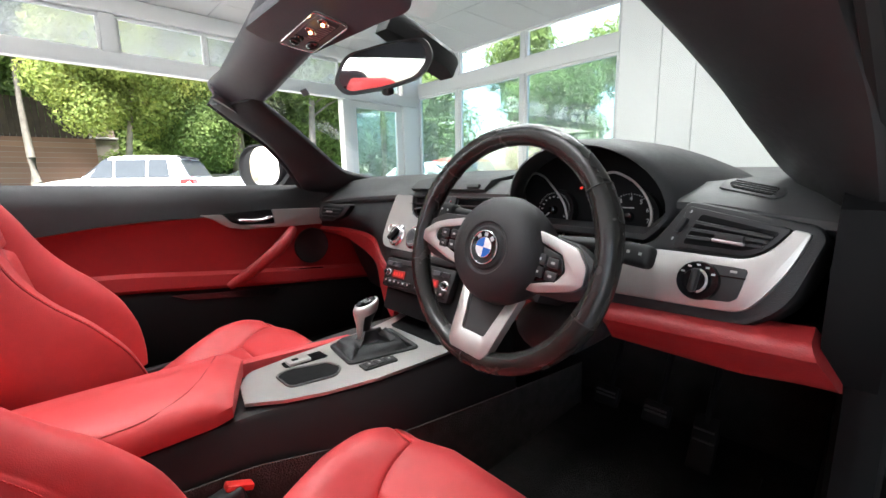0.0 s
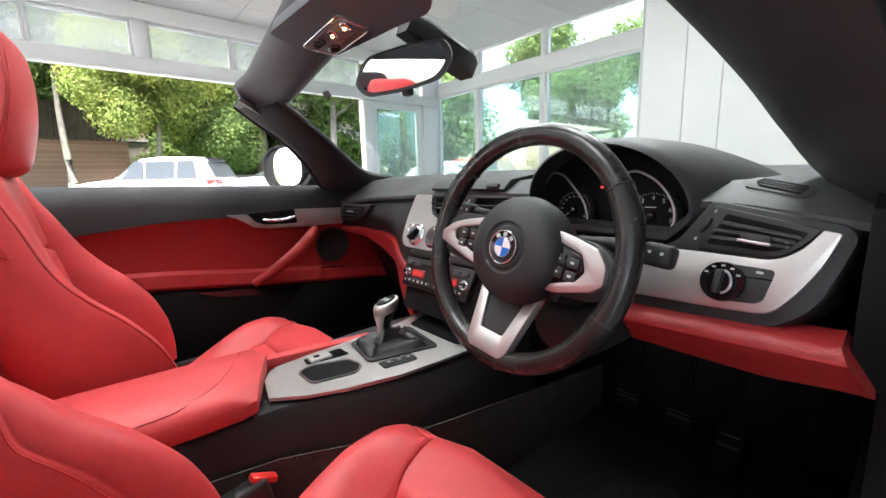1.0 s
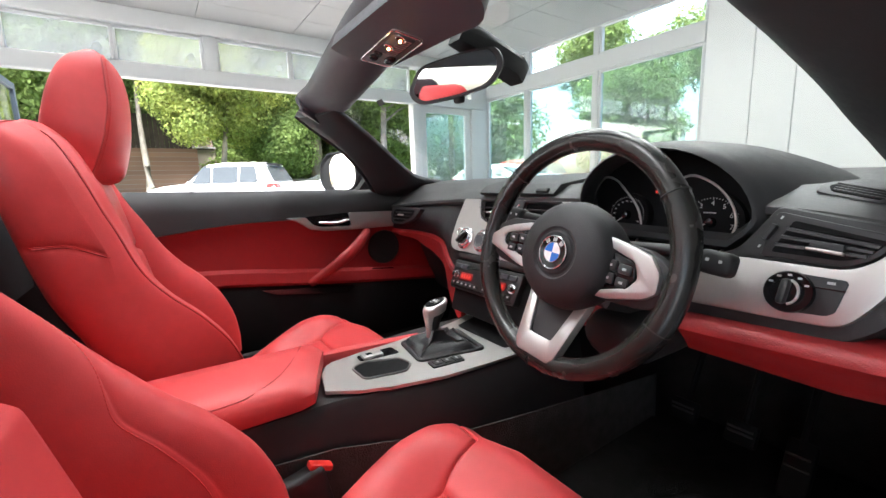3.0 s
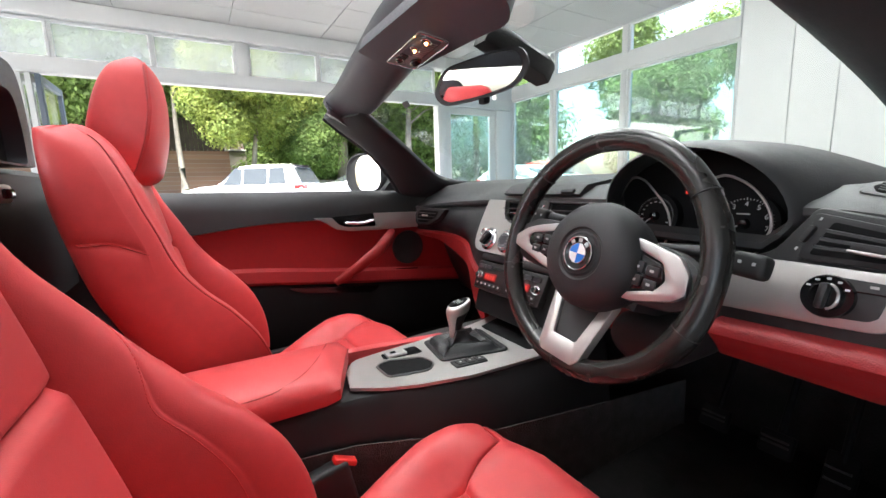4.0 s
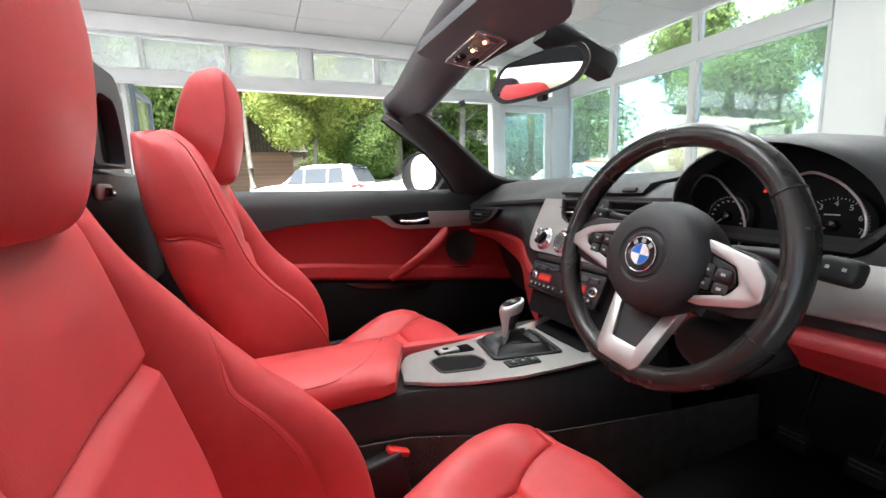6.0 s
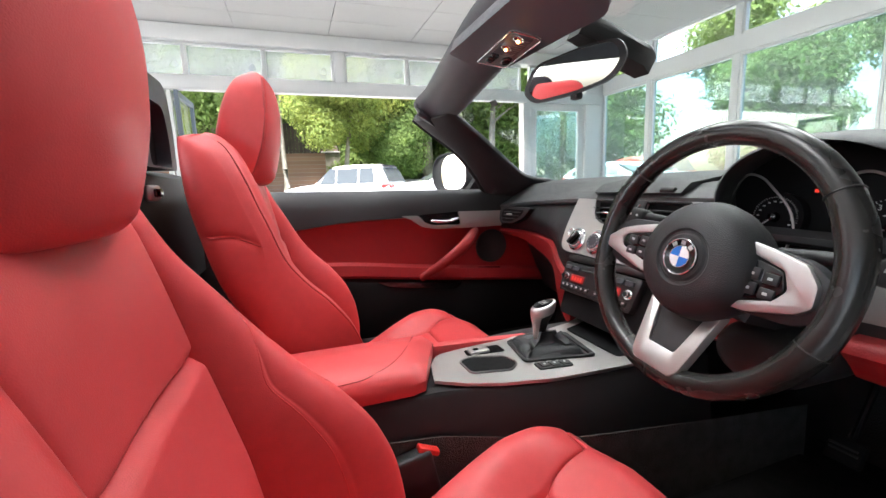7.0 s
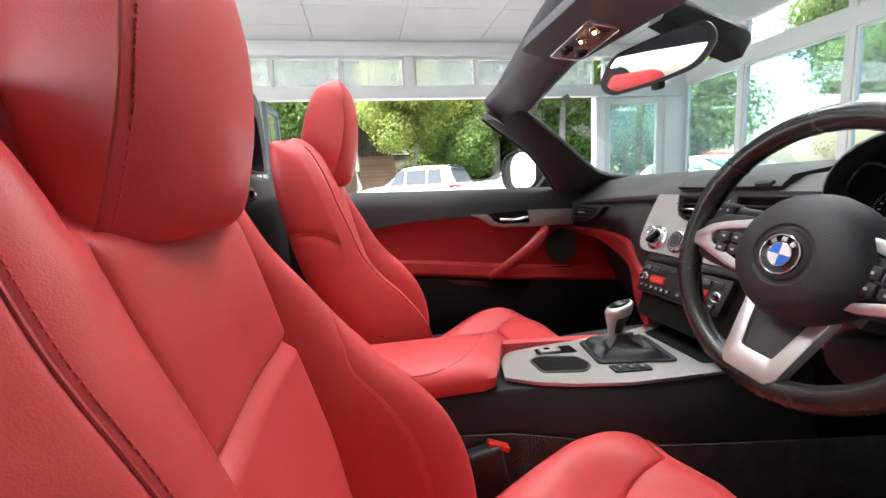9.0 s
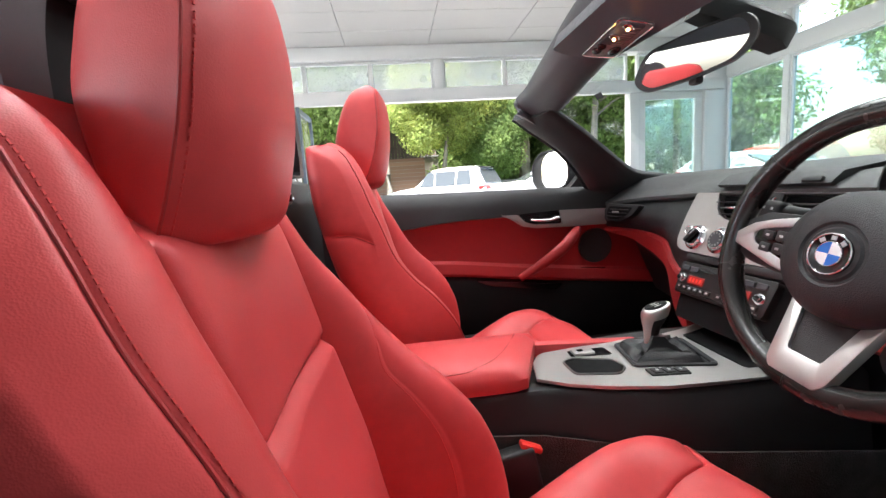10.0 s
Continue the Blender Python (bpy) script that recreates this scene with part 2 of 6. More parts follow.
def loft(rings, closed=True, cap=True, bm=None):
    """Skins rings of equally many points."""
    bm = bm or bmesh.new()
    vs = [[bm.verts.new(p) for p in r] for r in rings]
    n = len(rings[0])
    for a, b in zip(vs, vs[1:]):
        for i in range(n if closed else n - 1):
            j = (i + 1) % n
            bm.faces.new((a[i], a[j], b[j], b[i]))
    if cap and closed:
        bm.faces.new(vs[0][::-1])
        bm.faces.new(vs[-1])
    return bm


def tube(path, radius, n=12, closed=False, flat=1.0, up=(0, 0, 1), bm=None):
    """A round or flattened bar along a path; radius may be a list. flat squeezes it along up."""
    pts = [Vector(p) for p in path]
    k = len(pts)
    rs = radius if isinstance(radius, (list, tuple)) else [radius] * k
    rings = []
    for i, p in enumerate(pts):
        a = pts[i - 1] if (i or closed) else p
        b = pts[(i + 1) % k] if (i < k - 1 or closed) else p
        t = (b - a).normalized()
        s = t.cross(Vector(up))
        if s.length < 1e-4:
            s = t.cross(Vector((1, 0, 0)))
        s.normalize()
        w = s.cross(t).normalized()
        rings.append([p + rs[i] * (math.cos(q) * s + flat * math.sin(q) * w) for q in [2 * math.pi * j / n for j in range(n)]])
    if closed:
        rings.append(rings[0])
        bm2 = loft(rings, True, False, bm)
        bmesh.ops.remove_doubles(bm2, verts=bm2.verts, dist=1e-6)
        return bm2
    return loft(rings, True, True, bm)


def lathe(profile, m, n=32, cap=True, bm=None):
    """Turns (radius, height) pairs about the local z axis of m."""
    rings = [[m @ Vector((r * math.cos(2 * math.pi * j / n), r * math.sin(2 * math.pi * j / n), h)) for j in range(n)] for r, h in profile]
    return loft(rings, True, cap, bm)


def rounded(pts, r, seg=5):
    """A polygon with its corners rounded; r is one radius or one for each corner."""
    out, n = [], len(pts)
    for i in range(n):
        ri = r[i] if isinstance(r, (list, tuple)) else r
        p, a, b = Vector(pts[i]), Vector(pts[i - 1]), Vector(pts[(i + 1) % n])
        d1, d2 = (a - p), (b - p)
        k = min(ri, 0.48 * d1.length, 0.48 * d2.length)
        s, e = p + d1.normalized() * k, p + d2.normalized() * k
        for j in range(seg + 1):
            t = j / seg
            out.append(tuple((1 - t) ** 2 * s + 2 * t * (1 - t) * p + t * t * e))
    return out


def plate(outer, m, depth, holes=(), bevel=0.0, bm=None):
    """A flat plate with holes: outlines in the local xy plane of m, thickness down local z."""
    bm2 = bmesh.new()
    edges = []
    for loop in (outer, *holes):
        vs = [bm2.verts.new((p[0], p[1], 0)) for p in loop]
        edges += [bm2.edges.new((vs[i], vs[(i + 1) % len(vs)])) for i in range(len(vs))]
    if holes:
        bmesh.ops.triangle_fill(bm2, use_beauty=True, use_dissolve=False, edges=edges)
    else:
        bm2.faces.new(bm2.verts[:])
    top = bm2.faces[:]
    rim = [e for e in bm2.edges if len(e.link_faces) == 1]
    r = bmesh.ops.extrude_face_region(bm2, geom=top)
    down = [v for v in r["geom"] if isinstance(v, bmesh.types.BMVert)]
    bmesh.ops.translate(bm2, verts=down, vec=(0, 0, -depth))
    if bevel:
        ee = [e for e in rim if e.is_valid]
        bmesh.ops.bevel(bm2, geom=ee, offset=bevel, segments=2, profile=0.5, affect='EDGES', clamp_overlap=True)
    bm2.transform(m)
    return merge(bm, bm2)


def axes(o, u, v):
    """The pose with its origin at o, local x along u and local y near v."""
    u = Vector(u).normalized()
    w = u.cross(Vector(v)).normalized()
    v = w.cross(u)
    return Matrix.Translation(o) @ Matrix((u, v, w)).transposed().to_4x4()


def lerp(table, x):
    """Smooth interpolation in a table of (x, value)."""
    if x <= table[0][0]:
        return table[0][1]
    if x >= table[-1][0]:
        return table[-1][1]
    n = len(table)
    for i in range(n - 1):
        a, p = table[i]
        c, q = table[i + 1]
        if x <= c:
            h = c - a
            d = (q - p) / h
            d0 = (p - table[i - 1][1]) / (a - table[i - 1][0]) if i else d
            d1 = (table[i + 2][1] - q) / (table[i + 2][0] - c) if i < n - 2 else d
            m0 = 0.0 if d0 * d <= 0 else 2 * d0 * d / (d0 + d)
            m1 = 0.0 if d1 * d <= 0 else 2 * d1 * d / (d1 + d)
            t = (x - a) / h
            return (2 * t ** 3 - 3 * t * t + 1) * p + (t ** 3 - 2 * t * t + t) * h * m0 + (3 * t * t - 2 * t ** 3) * q + (t ** 3 - t * t) * h * m1
    return table[-1][1]


def smooth(a, b, x):
    t = min(1.0, max(0.0, (x - a) / (b - a)))
    return t * t * (3 - 2 * t)


def bump1(x, c, w):
    return math.exp(-((x - c) / w) ** 2)


def curve_pts(pts, n):
    """Catmull-Rom through points, n steps a span."""
    P = [Vector(p) for p in pts]
    out = []
    for i in range(len(P) - 1):
        a, b, c, d = P[max(i - 1, 0)], P[i], P[i + 1], P[min(i + 2, len(P) - 1)]
        for j in range(n):
            t = j / n
            out.append(0.5 * ((2 * b) + (c - a) * t + (2 * a - 5 * b + 4 * c - d) * t * t + (3 * b - a - 3 * c + d) * t ** 3))
    out.append(P[-1])
    return out


# ---------------------------------------------------------------- showroom
CEIL = 2.96
X0, X1, Y0, Y1 = -5.7, 5.0, -7.0, 5.0

bm = box((0.5 * (X0 + X1), 0.5 * (Y0 + Y1), -0.06), (X1 - X0 + 0.4, Y1 - Y0 + 0.4, 0.10))
floor = solo("floor", bm, FLOOR, "grey tiled showroom floor", kind="structure")

# suspended ceiling of long tiles with recessed joints
bm = box((0.5 * (X0 + X1), 0.5 * (Y0 + Y1), CEIL + 0.10), (X1 - X0 + 0.4, Y1 - Y0 + 0.4, 0.10))
nx, ny = 18, 10
for i in range(nx):
    for j in range(ny):
        x = X0 + 0.05 + 0.595 * (i + 0.5)
        y = Y0 + 0.05 + 1.19 * (j + 0.5) + (0.0)
        if x < X1 and y < Y1:
            box((x, y, CEIL + 0.03), (0.5885, 1.1835, 0.05), 0.003, 1, bm=bm)
solo("ceiling", bm, CEILING, "white suspended ceiling of long tiles", kind="structure")


def slab(name, c, s, mat=PLASTER, label="plain white painted wall", bevel=0.0):
    return solo(name, box(c, s, bevel), mat, label, kind="structure")


# unseen lit panels, added to light the parked roadster from above
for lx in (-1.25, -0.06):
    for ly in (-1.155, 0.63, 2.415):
        cl = thing("added_ceiling_light", (lx, ly, CEIL), "long lit ceiling panel, added out of view above the car", "ceiling light", "ceiling light panels")
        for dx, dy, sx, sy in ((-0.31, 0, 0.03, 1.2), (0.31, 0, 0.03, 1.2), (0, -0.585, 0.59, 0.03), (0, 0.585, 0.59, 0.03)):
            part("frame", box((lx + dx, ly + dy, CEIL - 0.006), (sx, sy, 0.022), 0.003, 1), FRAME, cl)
        part("diffuser", box((lx, ly, CEIL - 0.004), (0.588, 1.138, 0.010)), DIFFUSER, cl, "glowing diffuser of the added panel")


# wall with the wide open doorway (towards the street)
slab("wall_street_end", (X0, -5.2, 1.5), (0.24, 3.6, 3.0))
slab("wall_street_corner", (X0 - 0.02, 4.83, 1.5), (0.20, 0.46, 3.0), FRAME, "white corner post of the glazing", 0.006)
slab("beam_street", (X0, 0.75, 2.260), (0.24, 8.28, 0.145), FRAME, "white beam over the open shop front", 0.008)
slab("trim_beam_lip", (X0 + 0.10, 0.75, 2.172), (0.10, 8.28, 0.03), FRAME, "white track under the beam", 0.004)
slab("trim_head", (X0, 0.75, 2.865), (0.22, 8.28, 0.19), FRAME, "white head rail of the high windows", 0.006)


def window_frame(name, outline_c, w, h, along, mat_pane, depth=0.07, bar=0.045, label="white framed window", bars=True):
    """A framed pane: along is 'x' or 'y'."""
    ob = thing(name, (outline_c[0], outline_c[1], outline_c[2] - h / 2), label, "window", kind="structure")
    def bb(du, dz, su, sz, d=depth):
        if along == 'y':
            return box((outline_c[0], outline_c[1] + du, outline_c[2] + dz), (d, su, sz), 0.006, 1)
        return box((outline_c[0] + du, outline_c[1], outline_c[2] + dz), (su, d, sz), 0.006, 1)
    for dz in (-(h - bar) / 2, (h - bar) / 2):
        part("rail", bb(0, dz, w, bar), FRAME, ob)
    for du in (-(w - bar) / 2, (w - bar) / 2):
        part("stile", bb(du, 0, bar, h - 2 * bar), FRAME, ob)
    p = part("pane", bb(0, 0, w - 2 * bar + 0.01, h - 2 * bar + 0.01, 0.006), mat_pane, ob)
    p.visible_shadow = False
    return ob


# high windows over the opening
spans = [(-3.50, -2.58), (-2.51, -1.63), (-1.63, -0.68), (-0.68, 0.245), (0.395, 1.335), (1.335, 2.27), (2.42, 3.31), (3.47, 4.55)]
for k, (a, b) in enumerate(spans):
    window_frame("window_%d" % (k + 1), (X0, 0.5 * (a + b), 2.55), b - a, 0.43, 'y', HAZY, label="narrow high window in a white frame", bar=0.033)
slab("post_thick_b", (X0, 2.345, 2.55), (0.16, 0.15, 0.43), FRAME, "white mullion between the high windows", 0.006)
slab("post_thick", (X0, 0.32, 2.55), (0.16, 0.15, 0.43), FRAME, "white mullion between the high windows", 0.006)
slab("post_opening", (X0, 3.40, 1.09), (0.16, 0.15, 2.18), FRAME, "white post beside the open shop front", 0.01)
window_frame("window_20", (X0, 4.04, 1.09), 1.12, 2.18, 'y', TINTED, label="tall tinted window in a white frame", bar=0.13)
slab("post_far", (X0, -2.62, 1.12), (0.14, 0.12, 2.2), FRAME, "white post at the end of the opening", 0.01)

# folded glass doors at the end of the opening
for k in range(3):
    yy = -1.74 - 0.080 * k
    door = thing("folding_door", (X0 - 0.25, yy, 0.0), "folded grey framed glass door standing open", "door", "folded glass doors")
    m = None
    for (dx, dz, sx, sz) in ((-0.42, 1.08, 0.07, 2.12), (0.42, 1.08, 0.07, 2.12), (0, 0.06, 0.77, 0.09), (0, 2.10, 0.77, 0.08)):
        part("door_frame", box((X0 - 0.25 + dx, yy, dz), (sx, 0.05, sz), 0.005, 1), FRAME if k else DARKFRAME, door)
    p = part("pane", box((X0 - 0.25, yy, 1.08), (0.78, 0.008, 1.98)), PANE, door)
    p.visible_shadow = False

# glazed front wall with two rows of panes, then columns and plain wall
front = [(-5.60, -4.60), (-4.52, -3.22), (-3.14, -1.73)]
for k, (a, b) in enumerate(front):
    window_frame("window_%d" % (k + 30), (0.5 * (a + b), Y1, 1.325), b - a, 2.05, 'x', TINTED, label="large tinted window in a white frame", bar=0.035)
    window_frame("window_%d" % (k + 40), (0.5 * (a + b), Y1, 2.76), b - a, 0.40, 'x', PANE, label="high window in a white frame", bar=0.03)
for k, xx in enumerate((-4.56, -3.18)):
    slab("post_front_%d" % k, (xx, Y1, 1.47), (0.08, 0.10, 2.94), FRAME, "white mullion of the glazed front", 0.006)
slab("beam_front", (-3.665, Y1, 2.455), (3.87, 0.115, 0.21), FRAME, "white transom of the glazed front", 0.006)
slab("wall_front_sill", (-3.62, Y1, 0.15), (3.92, 0.16, 0.30), PLASTER, "low white wall under the glazed front")
slab("column_front", (-1.4605, 5.003, 1.48), (0.479, 0.19, 2.96), PLASTER, "flat white pier beside the glazed front", 0.006)
slab("column_side", (-1.035, 5.018, 1.48), (0.368, 0.19, 2.96), PLASTER, "shallow white pier", 0.006)
slab("wall_front", (2.076, Y1 + 0.05, 1.48), (5.85, 0.20, 2.96))
# unseen wall, added solid and dark to hold light off the car
slab("wall_side", (X1, 0.55, 1.48), (0.2, 9.1, 2.96), DIMWALL, "unseen side wall, kept dark to dim the right side")
slab("wall_side_head", (X1, -5.55, 2.85), (0.2, 3.1, 0.3))
slab("wall_rear_low", (-0.35, Y0, 0.10), (10.7, 0.2, 0.2))
slab("beam_rear", (-0.35, Y0, 2.25), (10.7, 0.2, 0.22), FRAME, "white beam of the rear glazing")
slab("wall_rear_head", (-0.35, Y0, 2.88), (10.7, 0.2, 0.2))
for k in range(9):
    slab("post_rear_%d" % k, (-5.3 + 1.28 * k, Y0, 2.57), (0.12, 0.12, 0.42), FRAME, "white mullion of the rear glazing", 0.006)
# unseen pale ground, added so that the mirrors reflect something bright
solo("added_forecourt", box((0.0, -27.2, -0.01), (60.0, 40.0, 0.05), 0.01), PAVE, "unseen pale paving added to brighten the mirror reflection", kind="structure")


# ---------------------------------------------------------------- outdoors
def ground_sheet():
    bm = bmesh.new()
    n = 60
    for s in (1,):
        rows = []
        cs = [-400, -200, -100, -60, -40, -30, -20, -10, 0, 10, 30, 60, 120, 250, 400]
        for x in cs:
            rows.append([bm.verts.new((x, y, -0.03)) for y in cs])
        for a, b in zip(rows, rows[1:]):
            for i in range(len(cs) - 1):
                bm.faces.new((a[i], b[i], b[i + 1], a[i + 1]))
    return bm


solo("ground", ground_sheet(), ASPHALT, "dark asphalt ground reaching to the horizon", kind="structure")
solo("pavement", box((-8.2, 2.0, 0.0), (4.6, 60, 0.05), 0.01), PAVE, "pale grey paving in front of the shop", kind="structure")
solo("verge", box((-26.0, 0.0, 0.04), (18.0, 120, 0.10), 0.01), GRASS, "rough grass verge under the trees", kind="structure")
solo("verge_front", box((-4.0, 26.0, 0.03), (60.0, 20, 0.08), 0.01), GRASS, "grass strip under the trees beyond the front", kind="structure")


def leaf_cloud(centre, radii, count, size, seed, hollow=0.5, lobes=40):
    """Many small folded leaves filling an uneven crown."""
    g = np.random.default_rng(seed)
    n = int(2.6 * count)
    unit = lambda k: (lambda d: d / np.linalg.norm(d, axis=1, keepdims=True))(g.normal(size=(k, 3)))
    lc = unit(lobes) * np.array(radii) * g.uniform(0.35, 0.92, (lobes, 1))
    lr = g.uniform(0.26, 0.46, lobes) * min(max(radii), 2.2 * min(radii))
    pick = g.integers(0, lobes, n)
    d = unit(n)
    p = np.array(centre) + lc[pick] + d * (lr[pick] * g.uniform(hollow, 1.0, n))[:, None]
    nrm = d + g.uniform(-0.7, 0.7, (n, 3)) + np.array((0, 0, 0.35))
    nrm /= np.linalg.norm(nrm, axis=1, keepdims=True)
    t = np.cross(nrm, unit(n))
    t /= np.linalg.norm(t, axis=1, keepdims=True)
    s = np.cross(nrm, t)
    L = (1.15 * size * g.uniform(0.6, 1.3, n))[:, None]
    v = np.stack([p - t * L, p + s * L * 0.5 + nrm * L * 0.12, p + t * L - nrm * L * 0.25, p - s * L * 0.5 + nrm * L * 0.12], 1).reshape(-1, 3)
    k = np.arange(n)[:, None] * 4
    f = np.concatenate([k + np.array([[0, 1, 2]]), k + np.array([[0, 2, 3]])], 1).reshape(-1, 3)
    me = bpy.data.meshes.new("crown")
    me.vertices.add(len(v))
    me.vertices.foreach_set("co", v.astype(np.float32).ravel())
    me.loops.add(f.size)
    me.loops.foreach_set("vertex_index", f.astype(np.int32).ravel())
    me.polygons.add(len(f))
    me.polygons.foreach_set("loop_start", np.arange(0, f.size, 3, dtype=np.int32))
    me.update(calc_edges=True)
    return me


def tree(base, height, crown_r, trunk_r, seed, leafmat, barkmat, label, count=5000, size=0.13, crown_low=0.3, lean=(0, 0)):
    rnd = random.Random(seed)
    x, y, z = base
    ob = thing("tree", base, label, "tree", "trees along the street")
    top = Vector((x + lean[0], y + lean[1], z + height * 0.8))
    path = [Vector((x, y, z)).lerp(top, t) + Vector((math.sin(5 * t + seed) * 0.08, math.cos(4 * t + seed) * 0.08, 0)) * (t > 0) for t in [i / 8 for i in range(9)]]
    bm = tube(path, [trunk_r * (1.25 - 0.25 * min(1, 4 * i / 8)) * (1 - 0.85 * i / 8) + 0.01 for i in range(9)], 10)
    for k in range(9):
        t = rnd.uniform(max(0.28, 0.95 * crown_low / 0.8), 0.92)
        s = Vector((x, y, z)).lerp(top, t)
        a = rnd.uniform(0, 6.28)
        e = s + Vector((math.cos(a), math.sin(a), rnd.uniform(0.5, 1.1))) * crown_r * rnd.uniform(0.5, 0.8)
        mid = s.lerp(e, 0.5) + Vector((0, 0, 0.12))
        r = trunk_r * 0.4 * (1 - 0.6 * t)
        tube([s, mid, e], [r, r * 0.7, r * 0.25], 6, bm=bm)
    part("trunk", bm, barkmat, ob)
    cz = z + height * (crown_low + 1) / 2
    me = leaf_cloud((x + lean[0] * .7, y + lean[1] * .7, cz), (crown_r, crown_r, height * (1 - crown_low) / 2), count, size, seed)
    me.transform(Matrix.Translation(-Vector(base)))
    me.materials.append(leafmat)
    cr = new("crown", me)
    cr.parent = ob
    return ob


tree((-21.0, 2.07, 0.0), 8.8, 2.9, 0.15, 3, LEAF_Y, BARK, "broad tree with yellowing green leaves", 50000, 0.062, 0.30, (0.0, 0.7))
tree((-22.3, 4.9, 0.0), 8.4, 2.2, 0.14, 5, LEAF, BARK, "dense green leafy tree", 42000, 0.065, 0.16)
tree((-22.5, -0.75, 0.0), 9.5, 1.5, 0.16, 7, LEAF, BARK_PALE, "young tree with a pale forked trunk", 3000, 0.12, 0.55, (0.0, 0.1))
tree((-24.0, -4.0, 0.0), 11.0, 3.6, 0.30, 9, LEAF, BARK, "tall green tree beside the brick building", 15000, 0.11, 0.3)
tree((-24.5, 7.6, 0.0), 11.0, 3.4, 0.42, 11, LEAF, BARK, "tall tree with a thick dark trunk", 15000, 0.11, 0.26)
tree((-20.0, 9.6, 0.0), 10.0, 2.6, 0.24, 13, LEAF, BARK_PALE, "tree with a pale mottled trunk", 6000, 0.14, 0.42, (0.4, 0.6))
tree((-25.0, 12.5, 0.0), 11.0, 4.0, 0.3, 15, LEAF, BARK, "large green leafy tree", 15000, 0.12, 0.04)
tree((-31.0, 3.0, 0.0), 14.0, 5.8, 0.4, 17, LEAF_D, BARK, "tall dark green tree behind the others", 14000, 0.17, 0.16)
tree((-31.0, -6.0, 0.0), 14.0, 5.8, 0.4, 19, LEAF_D, BARK, "tall dark green tree behind the others", 14000, 0.17, 0.16)
tree((-31.0, 10.5, 0.0), 14.0, 5.5, 0.4, 20, LEAF_D, BARK, "tall dark green tree behind the others", 14000, 0.17, 0.10)
tree((-28.0, 19.0, 0.0), 14.0, 5.5, 0.4, 21, LEAF, BARK, "tall green tree behind the others", 14000, 0.16, 0.05)
tree((-22.0, -10.0, 0.0), 11.0, 4.0, 0.3, 23, LEAF, BARK, "large green leafy tree", 7000, 0.17, 0.15)
tree((-14.2, 24.0, 0.0), 8.8, 2.6, 0.3, 25, LEAF, BARK, "green tree beyond the glazed front", 12000, 0.12, 0.10)
tree((-25.5, 22.0, 0.0), 12.0, 3.1, 0.3, 26, LEAF, BARK, "green tree beyond the glazed front", 7000, 0.18, 0.05)
tree((-7.5, 27.0, 0.0), 6.4, 3.2, 0.3, 27, LEAF, BARK, "green tree beyond the glazed front", 7000, 0.17, 0.12)
tree((-17.0, 26.0, 0.0), 5.0, 2.4, 0.3, 28, LEAF_D, BARK, "green tree beyond the glazed front", 5000, 0.17, 0.05)

tree((-19.5, 27.0, 0.0), 14.0, 2.6, 0.25, 29, LEAF, BARK, "tall thin-crowned tree beyond the glazed front", 4500, 0.13, 0.42)
tree((-12.5, 30.0, 0.0), 12.5, 2.4, 0.25, 31, LEAF, BARK, "tall thin-crowned tree beyond the glazed front", 3500, 0.13, 0.5)

# old brick building and its timber lean-to behind the trees
old = thing("brick_building", (-26.5, -5.0, 0.0), "old red-brown brick building behind the trees", "building")
part("wall", box((-26.5, -6.0, 1.5), (0.3, 17.0, 3.0)), BRICKWORK, old)
part("coping", box((-26.42, -6.0, 3.05), (0.5, 17.0, 0.10), 0.02), PAVE, old, "pale stone coping")
part("roof", loft([[(-26.3, -14.5, 3.1), (-30.5, -14.5, 6.2), (-30.5, -14.5, 5.9), (-26.3, -14.5, 2.95)], [(-26.3, 2.4, 3.1), (-30.5, 2.4, 6.2), (-30.5, 2.4, 5.9), (-26.3, 2.4, 2.95)]]), FENCEW, old, "dark slate roof")
for yy in (-8.4, -5.2, -2.0, 0.6):
    w = part("window", box((-26.34, yy, 2.05), (0.06, 0.95, 1.15), 0.01), FRAME, old)
    part("pane", box((-26.30, yy, 2.05), (0.02, 0.80, 1.0)), CARGLASS, w)
fence = thing("timber_fence", (-25.2, -3.0, 0.0), "dark weathered timber fence above a low brick wall", "fence")
part("plinth", box((-25.2, -3.0, 1.45), (0.25, 9.0, 2.9)), BRICKWORK, fence)
for k in range(44):
    part("board", box((-25.2 + 0.012 * (k % 2), -7.4 + 0.2 * k, 3.75 + 0.02 * math.sin(7.0 * k)), (0.022, 0.185, 1.7), 0.004, 1), FENCEW, fence)
tagged(new("low_wall", finish("low_wall", box((-24.6, 9.0, 0.62), (0.3, 15.0, 1.24), 0.02), BRICKWORK)), "low red-brown brick wall beside the street", kind="structure")


# hedge-high understorey behind the parked cars
me = leaf_cloud((-26.6, 8.0, 1.7), (1.2, 12.0, 1.7), 22000, 0.10, 41, hollow=0.1, lobes=90)
me.materials.append(LEAF)
tagged(new("shrubs", me), "dense dark shrubs below the trees", "shrubs", kind="stuff")


